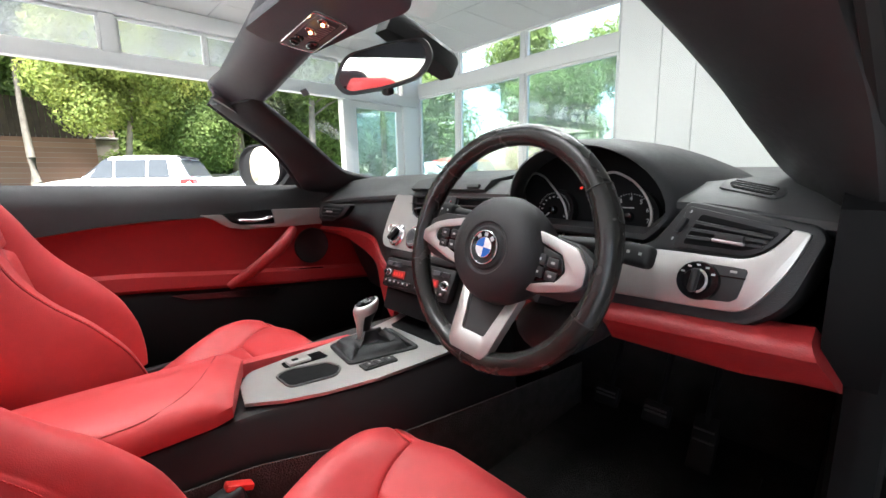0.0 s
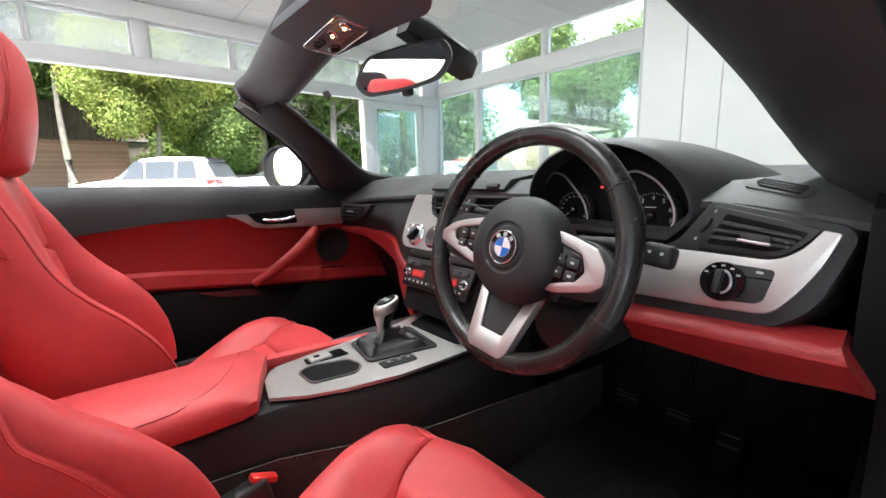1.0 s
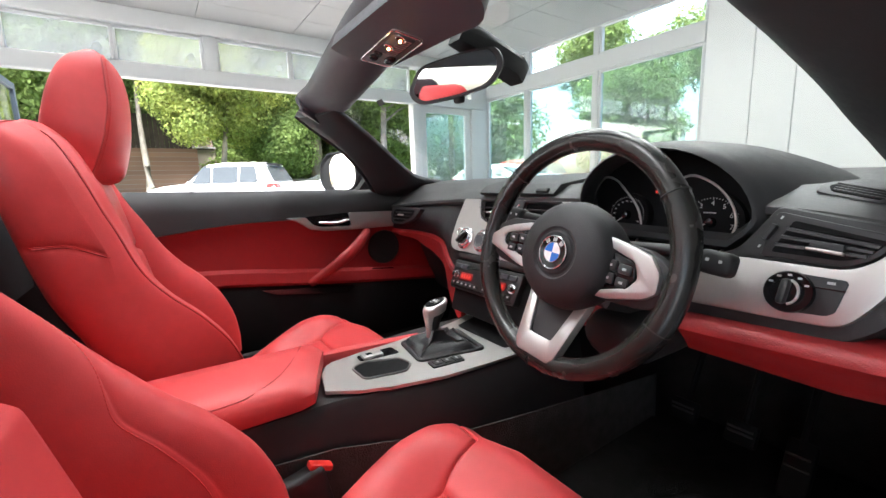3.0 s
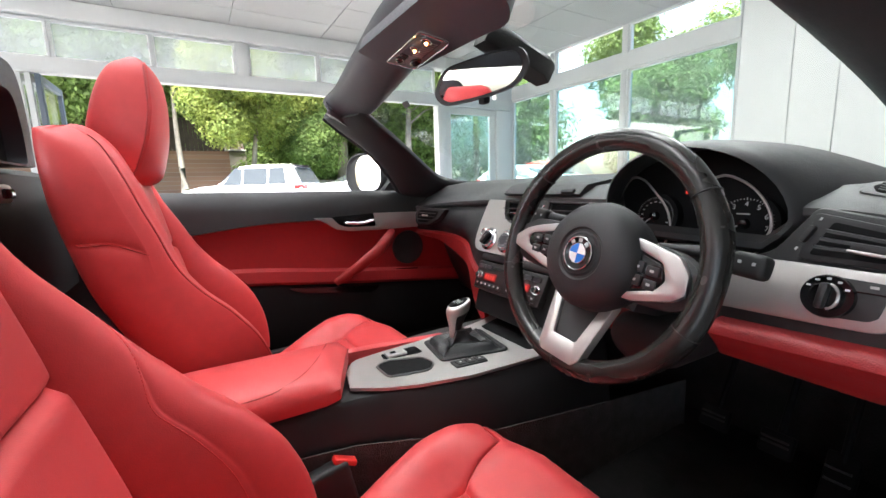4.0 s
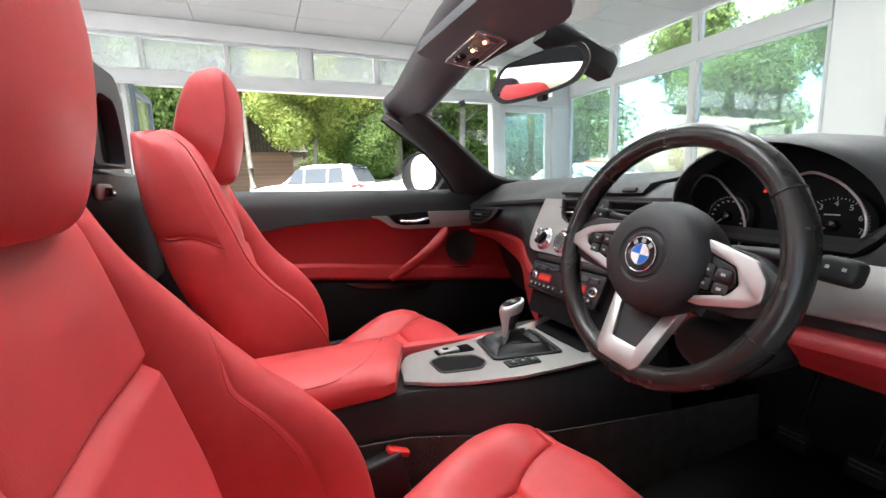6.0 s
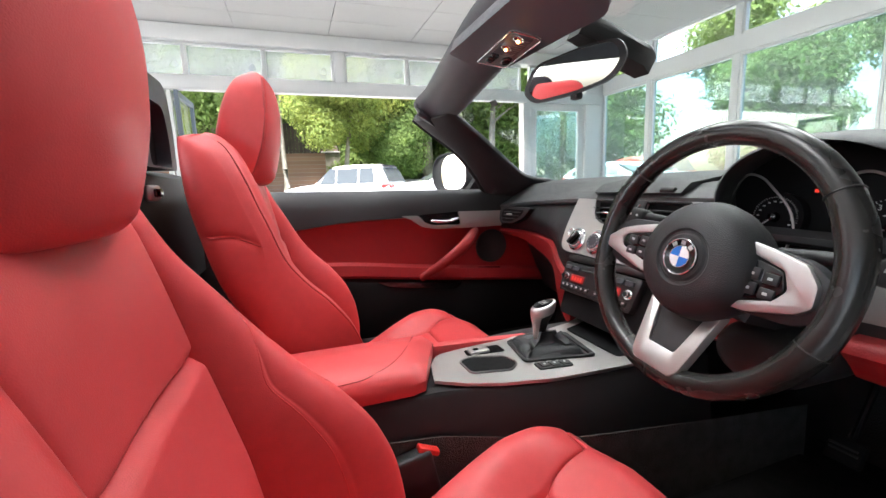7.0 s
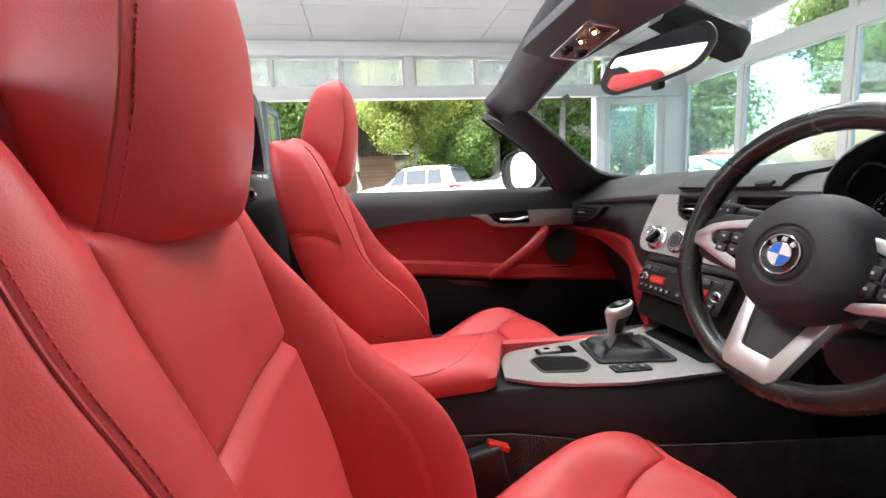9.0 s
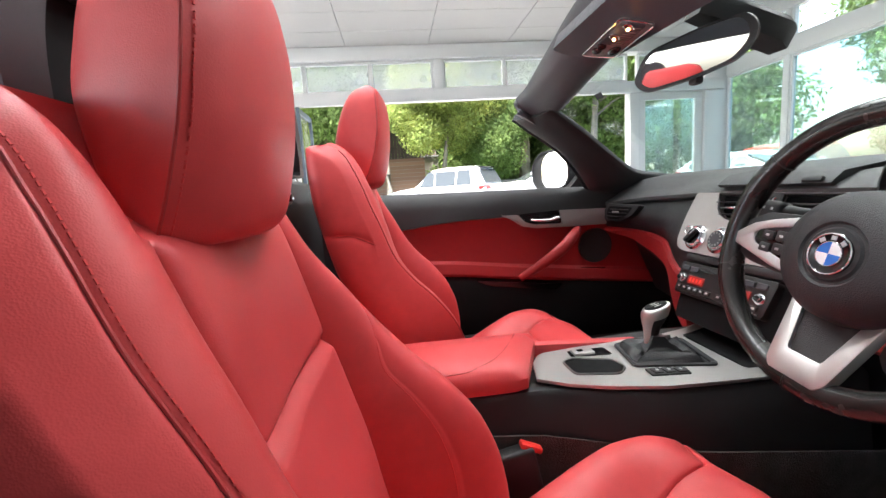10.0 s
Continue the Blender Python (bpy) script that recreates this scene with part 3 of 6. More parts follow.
def road_car(y_rear, x_mid, length, height, paint, label, facing=-1, z=0.0, name="estate_car", along='y', roof_back=0.97):
    """A parked car along the street; facing -1 points its bonnet to -y."""
    ob = thing(name, (x_mid, y_rear, z), label, "car", "parked cars")
    def P(s, w, h):
        if along == 'y':
            return (x_mid + w, y_rear + facing * s, z + h)
        return (y_rear + facing * s, x_mid + w, z + h)
    w = 0.90
    stations = [(0.0, 0.50, 0.86, 0.80), (0.06, 0.35, 0.95, 0.86), (0.35, 0.22, 0.99, 0.89), (1.2, 0.20, 0.99, 0.90), (2.6, 0.20, 0.99, 0.90),
                (3.3, 0.20, 1.00, 0.90), (4.0, 0.22, 0.95, 0.88), (length - 0.1, 0.28, 0.84, 0.80), (length, 0.36, 0.70, 0.72)]
    rings = []
    for s, lo, hi, hw in stations:
        r = []
        for (a, b) in ((-1, 0.0), (-1.02, 0.35), (-1.0, 0.7), (-0.94, 0.95), (-0.8, 1.0), (0.0, 1.03), (0.8, 1.0), (0.94, 0.95), (1.0, 0.7), (1.02, 0.35), (1, 0.0), (0, -0.02)):
            r.append(P(s, a * hw, lo + b * (hi - lo)))
        rings.append(r)
    part("body", loft(rings), paint, ob, sharp=50)
    cab = [(0.10, 0.94, 0.80, 0.97), (0.42, 0.93, 0.76, height - 0.10), (0.75, 0.93, 0.72, height - 0.02), (1.8, 0.93, 0.71, height), (2.45, 0.93, 0.72, height - 0.05), (3.25, 0.93, 0.80, 0.96)]
    rings = []
    for s, lo, hw, hi in cab:
        rings.append([P(s, a * hw2, h) for a, hw2, h in ((-1, 0.86, lo), (-1, hw * 0.97, lo + 0.75 * (hi - lo)), (-1, hw * 0.8, hi), (0, 0, hi + 0.03 * (hi > 1.1)), (1, hw * 0.8, hi), (1, hw * 0.97, lo + 0.75 * (hi - lo)), (1, 0.86, lo))])
    part("roof", loft(rings), paint, ob, sharp=50)
    for side in (-1, 1):
        for (a, b, c, d) in ((0.62, 1.25, 0.72, 1.22), (1.33, 2.2, 1.33, 2.2), (2.28, 2.95, 2.28, 2.55)):
            q = [P(a, side * 0.868, 1.01), P(b, side * 0.868, 1.01), P(d, side * 0.755, height - 0.14), P(c, side * 0.755, height - 0.14)]
            q2 = [tuple(Vector(v) + Vector(((-0.02 * side), 0, 0) if along == 'y' else (0, -0.02 * side, 0))) for v in q]
            part("side_window", loft([q, q2]), CARGLASS, ob)
        for s in (0.80, length - 0.92):
            c = P(s, side * 0.80, 0.33)
            ax = (1, 0, 0) if along == 'y' else (0, 1, 0)
            m = axes(c, (0, 0, 1), Vector(ax).cross(Vector((0, 0, 1))))
            wheel = part("wheel", lathe([(0.20, -0.10), (0.30, -0.105), (0.335, -0.08), (0.335, 0.08), (0.30, 0.105), (0.20, 0.10)], m, 28), RUBBER, ob)
            part("rim", lathe([(0.0, -0.095), (0.05, -0.112), (0.07, -0.10), (0.20, -0.085), (0.215, -0.107), (0.225, -0.10), (0.225, 0.10), (0.215, 0.107), (0.2, 0.085), (0.07, 0.10), (0.05, 0.112), (0.0, 0.095)], m, 28, False), ALLOY, wheel)
        c1 = [P(-0.012, side * 0.80, 0.80), P(-0.012, side * 0.52, 0.80), P(-0.012, side * 0.52, 0.93), P(-0.012, side * 0.80, 0.93)]
        c2 = [P(0.30, side * 0.905, 0.80), P(0.1, side * 0.5, 0.80), P(0.1, side * 0.5, 0.93), P(0.30, side * 0.895, 0.93)]
        part("tail_lamp", loft([c1, c2]), TAIL, ob)
        m = pose(*P(2.95, side * 0.99, 1.0))
        part("door_mirror", box(P(2.95, side * 0.99, 1.0), (0.16, 0.12, 0.13) if along == 'x' else (0.16, 0.12, 0.13), 0.04), paint, ob)
    q = [P(0.12, -0.70, 1.02), P(0.12, 0.70, 1.02), P(0.40, 0.62, height - 0.16), P(0.40, -0.62, height - 0.16)]
    q2 = [tuple(Vector(v) + Vector((0, facing * -0.03, 0.01) if along == 'y' else (facing * -0.03, 0, 0.01))) for v in q]
    part("rear_window", loft([q, q2]), CARGLASS, ob)
    q = [P(3.22, -0.76, 0.99), P(3.22, 0.76, 0.99), P(2.5, 0.66, height - 0.10), P(2.5, -0.66, height - 0.10)]
    q2 = [tuple(Vector(v) + Vector((0, facing * 0.03, 0.012) if along == 'y' else (facing * 0.03, 0, 0.012))) for v in q]
    part("windscreen", loft([q, q2]), CARGLASS, ob)
    part("roof_spoiler", box(P(0.42, 0, height - 0.06), (1.1, 0.22, 0.035) if along == 'y' else (0.22, 1.1, 0.035), 0.012), GLOSSK, ob)
    return ob


estate = road_car(3.35, -14.6, 4.75, 1.68, WHITE_CAR, "white estate car parked at an angle along the street")
estate.rotation_euler = (0, 0, radians(-39))
road_car(7.7, -15.5, 4.5, 1.45, WHITE_CAR, "white low car parked behind the estate", name="saloon_car")
road_car(-9.9, 12.0, 4.4, 1.6, RED_CAR, "red hatchback parked beyond the glazed front", name="hatchback", along='x', facing=-1)
road_car(-11.6, 9.2, 4.4, 1.35, WHITE_CAR, "white car parked beyond the glazed front", name="parked_car", along='x', facing=1)


# ---------------------------------------------------------------- the open roadster: shell
shell = thing("roadster", (0, 0, 0), "white two-seat roadster, roof down, with black and red cabin", "car")
# floor pan and footwells
part("floor_pan", box((0, -0.1, 0.14), (1.52, 1.75, 0.05), 0.01), CARPET, shell, "black carpeted floor")
part("firewall", loft([[(-0.74, 0.78, 0.15), (-0.74, 0.80, 0.5), (-0.74, 0.79, 0.84), (-0.74, 0.83, 0.84), (-0.74, 0.84, 0.5), (-0.74, 0.82, 0.13)],
                       [(0.74, 0.78, 0.15), (0.74, 0.80, 0.5), (0.74, 0.79, 0.84), (0.74, 0.83, 0.84), (0.74, 0.84, 0.5), (0.74, 0.82, 0.13)]]), CARPET, shell)
for s in (-1, 1):
    part("sill", box((s * 0.77, -0.12, 0.25), (0.12, 1.72, 0.24), 0.03, 3), DARK, shell)
    # near-black, so the dim footwell corner is in the colour
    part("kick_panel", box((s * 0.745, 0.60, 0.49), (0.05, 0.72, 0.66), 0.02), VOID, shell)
    part("quarter_trim", box((s * 0.785, -0.86, 0.53), (0.06, 0.44, 0.60), 0.02), SOFT, shell)
    part("quarter_panel", box((s * 0.845, -0.86, 0.50), (0.06, 0.42, 0.60), 0.03, 3), WHITE_CAR, shell)
    part("cowl_side", box((s * 0.835, 0.66, 0.60), (0.12, 0.70, 0.44), 0.05, 3), WHITE_CAR, shell)

# bonnet, wings, nose and tail, low and white
def body_half(stations, name):
    rings = []
    for y, hw, lo, hi, crown in stations:
        r = []
        for a, b in ((-1.0, 0.0), (-1.03, 0.4), (-1.0, 0.75), (-0.9, 0.95), (-0.55, 1.0), (0, 1.0), (0.55, 1.0), (0.9, 0.95), (1.0, 0.75), (1.03, 0.4), (1.0, 0.0), (0, 0)):
            z = lo + b * (hi - lo) + (crown if abs(a) < 0.6 and b > 0.9 else 0)
            r.append((a * hw, y, z))
        rings.append(r)
    return part(name, loft(rings), WHITE_CAR, shell, sharp=60)


body_half([(0.86, 0.86, 0.22, 0.80, 0.02), (1.2, 0.88, 0.20, 0.79, 0.02), (1.6, 0.88, 0.20, 0.74, 0.02), (2.0, 0.84, 0.22, 0.68, 0.02), (2.3, 0.74, 0.25, 0.60, 0.01), (2.42, 0.60, 0.30, 0.52, 0.0)], "bonnet")
body_half([(-0.98, 0.86, 0.22, 0.84, 0.02), (-1.3, 0.88, 0.20, 0.86, 0.02), (-1.6, 0.84, 0.24, 0.84, 0.02), (-1.8, 0.72, 0.32, 0.78, 0.01)], "boot_lid")
for sx in (-1, 1):
    for yy in (1.45, -1.08):
        m = axes((sx * 0.80, yy, 0.32), (0, 0, 1), (0, 1, 0))
        w = part("wheel", lathe([(0.20, -0.10), (0.30, -0.11), (0.32, -0.09), (0.32, 0.09), (0.30, 0.11), (0.20, 0.10)], m, 32), RUBBER, shell)
        part("rim", lathe([(0.0, -0.1), (0.06, -0.115), (0.2, -0.09), (0.22, -0.11), (0.225, -0.1), (0.225, 0.1), (0.22, 0.11), (0.2, 0.09), (0.06, 0.115), (0.0, 0.1)], m, 32, False), ALLOY, w)

# rear bulkhead behind the seats
part("bulkhead", box((0, -0.86, 0.56), (1.50, 0.10, 0.68), 0.03, 3), CARPET, shell)
part("rear_shelf", loft([[(-0.76, -0.74, 0.885), (-0.76, -0.80, 0.905), (-0.76, -1.0, 0.90), (-0.76, -1.0, 0.84), (-0.76, -0.74, 0.60)],
                         [(0.76, -0.74, 0.885), (0.76, -0.80, 0.905), (0.76, -1.0, 0.90), (0.76, -1.0, 0.84), (0.76, -0.74, 0.60)]]), SOFT, shell, "dark grey rear panel")
part("belt_guide", box((-0.285, -0.732, 0.848), (0.070, 0.016, 0.034), 0.009, 3), SILVER, shell, "small satin belt guide")
part("belt_slot", box((-0.285, -0.722, 0.848), (0.046, 0.010, 0.018), 0.005), GLOSSK, shell)


# ---- windscreen frame
wf = thing("windscreen_frame", (0, 0.30, 0.80), "black windscreen frame with a dark grey header", "car frame")
def pillar(s):
    """A broad pillar between its inner front edge and its outer rear edge."""
    if s < 0:
        F = curve_pts([(-0.69, 0.57, 0.835), (-0.660, 0.507, 0.847), (-0.648, 0.42, 0.860), (-0.636, 0.36, 0.882), (-0.591, 0.24, 0.956), (-0.561, 0.17, 0.998), (-0.537, 0.108, 1.033), (-0.500, 0.030, 1.072)], 6)
        O = curve_pts([(-0.730, 0.36, 0.790), (-0.722, 0.262, 0.806), (-0.716, 0.235, 0.830), (-0.706, 0.202, 0.877), (-0.692, 0.142, 0.943), (-0.683, 0.085, 0.987), (-0.672, 0.015, 1.031), (-0.660, -0.045, 1.072)], 6)
    else:
        F = curve_pts([(s * 0.69, 0.56, 0.835), (s * 0.634, 0.40, 0.850), (s * 0.605, 0.280, 0.902), (s * 0.579, 0.210, 0.950), (s * 0.547, 0.145, 1.000), (s * 0.515, 0.085, 1.045), (s * 0.500, 0.045, 1.072)], 6)
        O = curve_pts([(s * 0.745, 0.36, 0.760), (s * 0.742, 0.225, 0.780), (s * 0.736, 0.165, 0.826), (s * 0.722, 0.116, 0.900), (s * 0.696, 0.062, 0.978), (s * 0.668, 0.005, 1.050), (s * 0.655, -0.040, 1.080)], 6)
    rings = []
    for i in range(len(F)):
        f, o = F[i], O[i]
        a, c = (f - o) * 0.5, (f + o) * 0.5
        t = (F[min(i + 1, len(F) - 1)] - F[max(i - 1, 0)]).normalized()
        n = t.cross(a).normalized() * 0.018
        ring = []
        for k in range(20):
            q = 2 * math.pi * k / 20
            ring.append(c + math.copysign(abs(math.cos(q)) ** 0.7, math.cos(q)) * a + math.copysign(abs(math.sin(q)) ** 0.7, math.sin(q)) * n)
        rings.append(ring)
    return loft(rings)


part("pillar", pillar(-1), DARK, wf, "black windscreen pillar")
part("pillar", pillar(1), DARK, wf, "black windscreen pillar")
hp = curve_pts([(-0.600, -0.020, 1.052), (-0.594, -0.006, 1.078), (-0.565, 0.004, 1.092), (-0.48, 0.008, 1.104), (-0.25, -0.014, 1.132), (0, -0.036, 1.158), (0.25, -0.028, 1.162), (0.48, 0.002, 1.128), (0.575, 0.004, 1.094), (0.600, -0.008, 1.078), (0.612, -0.022, 1.052)], 6)
part("header", tube(hp, [0.048 + 0.020 * smooth(0, 0.12, min(i, len(hp) - 1 - i) / len(hp)) for i in range(len(hp))], 18, flat=0.45, up=(0, 0.45, 1)), GREYP, wf, "dark grey plastic header rail")
for s in (-1, 1):
    edge = [(-0.728, 0.262, 0.800), (-0.722, 0.232, 0.826), (-0.712, 0.198, 0.873), (-0.698, 0.138, 0.939), (-0.689, 0.081, 0.983), (-0.678, 0.011, 1.027), (-0.667, -0.045, 1.066)] if s < 0 else [(s * 0.752, 0.30, 0.79), (s * 0.735, 0.185, 0.832), (s * 0.722, 0.120, 0.905), (s * 0.706, 0.050, 0.982), (s * 0.690, -0.015, 1.052), (s * 0.670, -0.055, 1.088)]
    part("seal", tube(curve_pts(edge, 6), 0.010 if s > 0 else 0.006, 8), RUBBER, wf)
# glass
gl = bmesh.new()
rows = []
for i in range(13):
    a = i / 12
    x = -0.70 + 1.40 * a
    bow = 1 - (2 * a - 1) ** 2
    rows.append([(x * (1 - 0.13 * v), (0.66 + 0.14 * bow) * (1 - v) + (0.015 + 0.05 * bow) * v, 0.835 * (1 - v) + (1.085 + 0.055 * bow) * v + 0.03 * math.sin(math.pi * v)) for v in [k / 8 for k in range(9)]])
loft(rows, False, False, gl)
ws = part("windscreen", gl, SCREEN, wf)
ws.visible_shadow = False
part("sticker", box((-0.40, 0.13, 1.078), (0.036, 0.003, 0.018), 0.001, 1, Euler((0.6, 0, 0)).to_matrix()), GREYP, wf)

# overhead console with the map lights
oc = thing("overhead_console", (0.0, -0.05, 1.09), "dark grey overhead console with lit map lights", "map light")
hous = rounded([(-0.140, -0.085), (-0.136, -0.046), (-0.076, 0.0235), (0.150, 0.027), (0.225, 0.032), (0.262, -0.01), (0.245, -0.085)], [0.01, 0.02, 0.02, 0.02, 0.04, 0.04, 0.02])
mo = axes((0.015, -0.035, 1.092), (1, 0, 0), (0, 0.927, -0.375))
part("housing", plate(hous, mo @ Matrix.Translation((0, 0, 0.030)), 0.034, bevel=0.008), GREYP, oc)
def panel_at(a, c):
    """A place on the light panel, a and c from 0 to 1 along its two sides."""
    p0, p1, p2, p3 = Vector((-0.102, -0.031)), Vector((0.066, -0.044)), Vector((0.091, 0.006)), Vector((-0.060, 0.019))
    return p0.lerp(p1, a).lerp(p3.lerp(p2, a), c)
def on_panel(pts, w):
    return [mo @ Vector((*panel_at(a, c), w)) for a, c in pts]
lp = part("light_panel", plate(rounded([tuple(panel_at(a, c)) for a, c in ((0, 0), (1, 0), (1, 1), (0, 1))], 0.010), mo @ Matrix.Translation((0, 0, -0.0045)), 0.004), LAMPMETAL, oc, "grey metal panel of the map lights")
part("panel_edge", tube([mo @ Vector((*p, -0.0085)) for p in [q[:2] for q in rounded([tuple(panel_at(a, c)) for a, c in ((0, 0), (1, 0), (1, 1), (0, 1))], 0.010)]], 0.0013, 6, True), CHROME, lp)
part("lamp_tray", plate(rounded([tuple(panel_at(a, c)) for a, c in ((0.40, 0.12), (0.97, 0.12), (0.97, 0.80), (0.40, 0.80))], 0.006), mo @ Matrix.Translation((0, 0, -0.0078)), 0.002), GREYP, lp)
for k in range(9):
    part("rib", tube(on_panel(((0.44 + 0.055 * k, 0.45), (0.44 + 0.055 * k, 0.76)), -0.0105), 0.0011, 5), LAMPMETAL, lp)
for a, c in ((0.63, 0.34), (0.90, 0.40)):
    cup = part("lamp_cup", lathe([(0.0, -0.001), (0.006, -0.002), (0.0085, -0.004), (0.0098, -0.003), (0.0098, 0.0)], mo @ Matrix.Translation((*panel_at(a, c), -0.0095)), 20, False), CHROME, lp)
    part("bulb", lathe([(0.0, -0.004), (0.0020, -0.003), (0.0030, -0.001), (0.002, 0.001), (0.0, 0.002)], mo @ Matrix.Translation((*panel_at(a, c), -0.0145)), 12, False), BULB, cup, "glowing warm bulb")
for a, c, sx in ((0.20, 0.28, 0.013), (0.34, 0.28, 0.010), (0.24, 0.76, 0.020)):
    part("switch", lathe([(0.0, -0.004), (0.7, -0.004), (0.95, -0.002), (1.0, 0.002)], mo @ Matrix.Translation((*panel_at(a, c), -0.0095)) @ Matrix.Diagonal((sx, 0.0085, 1, 1)), 20, False), GLOSSK, lp)

# inside mirror
rm = thing("rear_view_mirror", (0.02, 0.12, 1.05), "black rear view mirror on its stalk at the windscreen", "mirror")
nrm = Vector((0.66, -0.74, -0.095)).normalized()
uu = Vector((0.745, 0.655, 0.17))
uu = (uu - nrm * uu.dot(nrm)).normalized()
mm = Matrix.Translation((0.026, 0.086, 1.057)) @ Matrix((uu, nrm.cross(uu), nrm)).transposed().to_4x4()
def mirror_outline(k):
    pts = [(-0.105, -0.012), (-0.085, -0.036), (0.0, -0.040), (0.075, -0.034), (0.108, -0.004), (0.098, 0.030), (0.03, 0.036), (-0.07, 0.032)]
    return rounded([(p[0] * k, 1.1 * p[1] * k) for p in pts], 0.024)
o1, o2 = mirror_outline(1.0), mirror_outline(0.87)
part("mirror_shell", loft([[mm @ Vector((p[0] * s, p[1] * s, z)) for p in o1] for s, z in ((0.90, 0.004), (0.98, 0.004), (1.0, -0.004), (0.97, -0.020), (0.75, -0.036), (0.4, -0.042))]), DARK, rm)
part("mirror_glass", plate(o2, mm @ Matrix.Translation((0, 0, 0.0062)), 0.002), MIRROR, rm, "silvered mirror glass")
part("knob", box(tuple(mm @ Vector((0.0, -0.046, -0.012))), (0.022, 0.018, 0.016), 0.005), DARK, rm)
st = [mm @ Vector((0, 0.005, -0.035)), Vector((0.03, 0.18, 1.105)), Vector((0.03, 0.21, 1.10))]
part("stalk", tube(st, [0.018, 0.02, 0.024], 10), DARK, rm)
part("sensor_cover", loft([[(0.03 + a * w, y + 0.5 * b, z + b) for a, b in ((-1, 0), (-0.85, -0.030), (0.85, -0.030), (1, 0), (0.7, 0.012), (-0.7, 0.012))] for y, z, w in ((0.10, 1.150, 0.022), (0.15, 1.135, 0.030), (0.21, 1.112, 0.034), (0.255, 1.098, 0.032), (0.275, 1.086, 0.022))]), DARK, rm)


# ---- passenger door
pd = thing("passenger_door", (-0.74, 0.0, 0.30), "closed passenger door with red vinyl panel and black top", "car door")
def door_strip(zs, xs, name, mat, y0=-0.62, y1=0.56, label="", n=40, bm=None):
    """A shell along y from tables of height and inset."""
    rings = []
    for i in range(n + 1):
        y = y0 + (y1 - y0) * i / n
        rings.append([(fx(y), y, fz(y)) for fx, fz in zip(xs, zs)])
    b = loft(rings, True, True, bm)
    return part(name, b, mat, pd, label)


zt = lambda y: lerp([(-0.62, 0.842), (-0.3, 0.833), (0.2, 0.822), (0.56, 0.81)], y)
zr = lambda y: lerp([(-0.62, 0.695), (-0.44, 0.712), (-0.32, 0.725), (-0.2, 0.731), (-0.05, 0.731), (0.1, 0.731), (0.3, 0.728), (0.56, 0.71)], y)
zb = lambda y: lerp([(-0.62, 0.55), (-0.31, 0.532), (-0.07, 0.503), (0.15, 0.478), (0.56, 0.435)], y)
K = lambda v: (lambda y: v)
door_strip([lambda y: zt(y) - 0.012, lambda y: zt(y), lambda y: zt(y), lambda y: zt(y) - 0.02, lambda y: zt(y) - 0.06, zr, zr],
           [K(-0.86), K(-0.84), K(-0.735), K(-0.712), K(-0.70), K(-0.692), K(-0.86)], "door_top", SOFT, label="black soft door top")
door_strip([zr, lambda y: zr(y) - 0.002, lambda y: zr(y) - 0.02, lambda y: 0.5 * (zr(y) + zb(y)), lambda y: zb(y) + 0.055, lambda y: zb(y) + 0.045, lambda y: zb(y) + 0.01, zb, zb],
           [K(-0.86), K(-0.700), K(-0.705), K(-0.712), K(-0.712), K(-0.694), K(-0.688), K(-0.694), K(-0.86)], "door_panel", RED_VINYL, label="red vinyl door panel")
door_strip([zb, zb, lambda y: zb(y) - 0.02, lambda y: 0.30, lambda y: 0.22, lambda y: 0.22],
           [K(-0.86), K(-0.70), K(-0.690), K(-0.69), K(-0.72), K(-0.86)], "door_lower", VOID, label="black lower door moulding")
part("door_skin", loft([[(-0.86, y, 0.25), (-0.90, y, 0.42), (-0.90, y, 0.70), (-0.87, y, 0.815), (-0.85, y, 0.815), (-0.85, y, 0.25)] for y in (-0.66, -0.2, 0.25, 0.60)]), WHITE_CAR, pd)
# storage slot
part("pocket", plate(rounded([(-0.20, 0.508), (0.13, 0.470), (0.10, 0.448), (-0.15, 0.484)], 0.01), axes((-0.6875, 0, 0), (0, 1, 0), (0, 0, 1)), 0.006), GLOSSK, pd)
# satin trim with the handle bowl
part("satin_trim", plate(rounded([(-0.098, 0.738), (-0.035, 0.736), (-0.010, 0.709), (0.02, 0.698), (0.13, 0.694), (0.122, 0.743), (0.30, 0.738), (0.30, 0.680), (0.14, 0.681), (0.03, 0.684), (-0.02, 0.694), (-0.06, 0.722)], 0.006), axes((-0.684, 0, 0), (0, 1, 0), (0, 0, 1)), 0.012, bevel=0.002), SILVER, pd, "satin silver door trim")
part("handle_bowl", plate(rounded([(-0.034, 0.738), (0.121, 0.743), (0.129, 0.695), (0.02, 0.699), (-0.010, 0.710)], 0.012), axes((-0.689, 0, 0), (0, 1, 0), (0, 0, 1)), 0.006), GLOSSK, pd)
part("door_handle", tube(curve_pts([(-0.683, 0.012, 0.716), (-0.672, 0.04, 0.712), (-0.668, 0.075, 0.712), (-0.676, 0.115, 0.720)], 5), [0.004] + [0.0065] * 14 + [0.005], 10, flat=0.8), CHROME, pd, "chrome door handle")
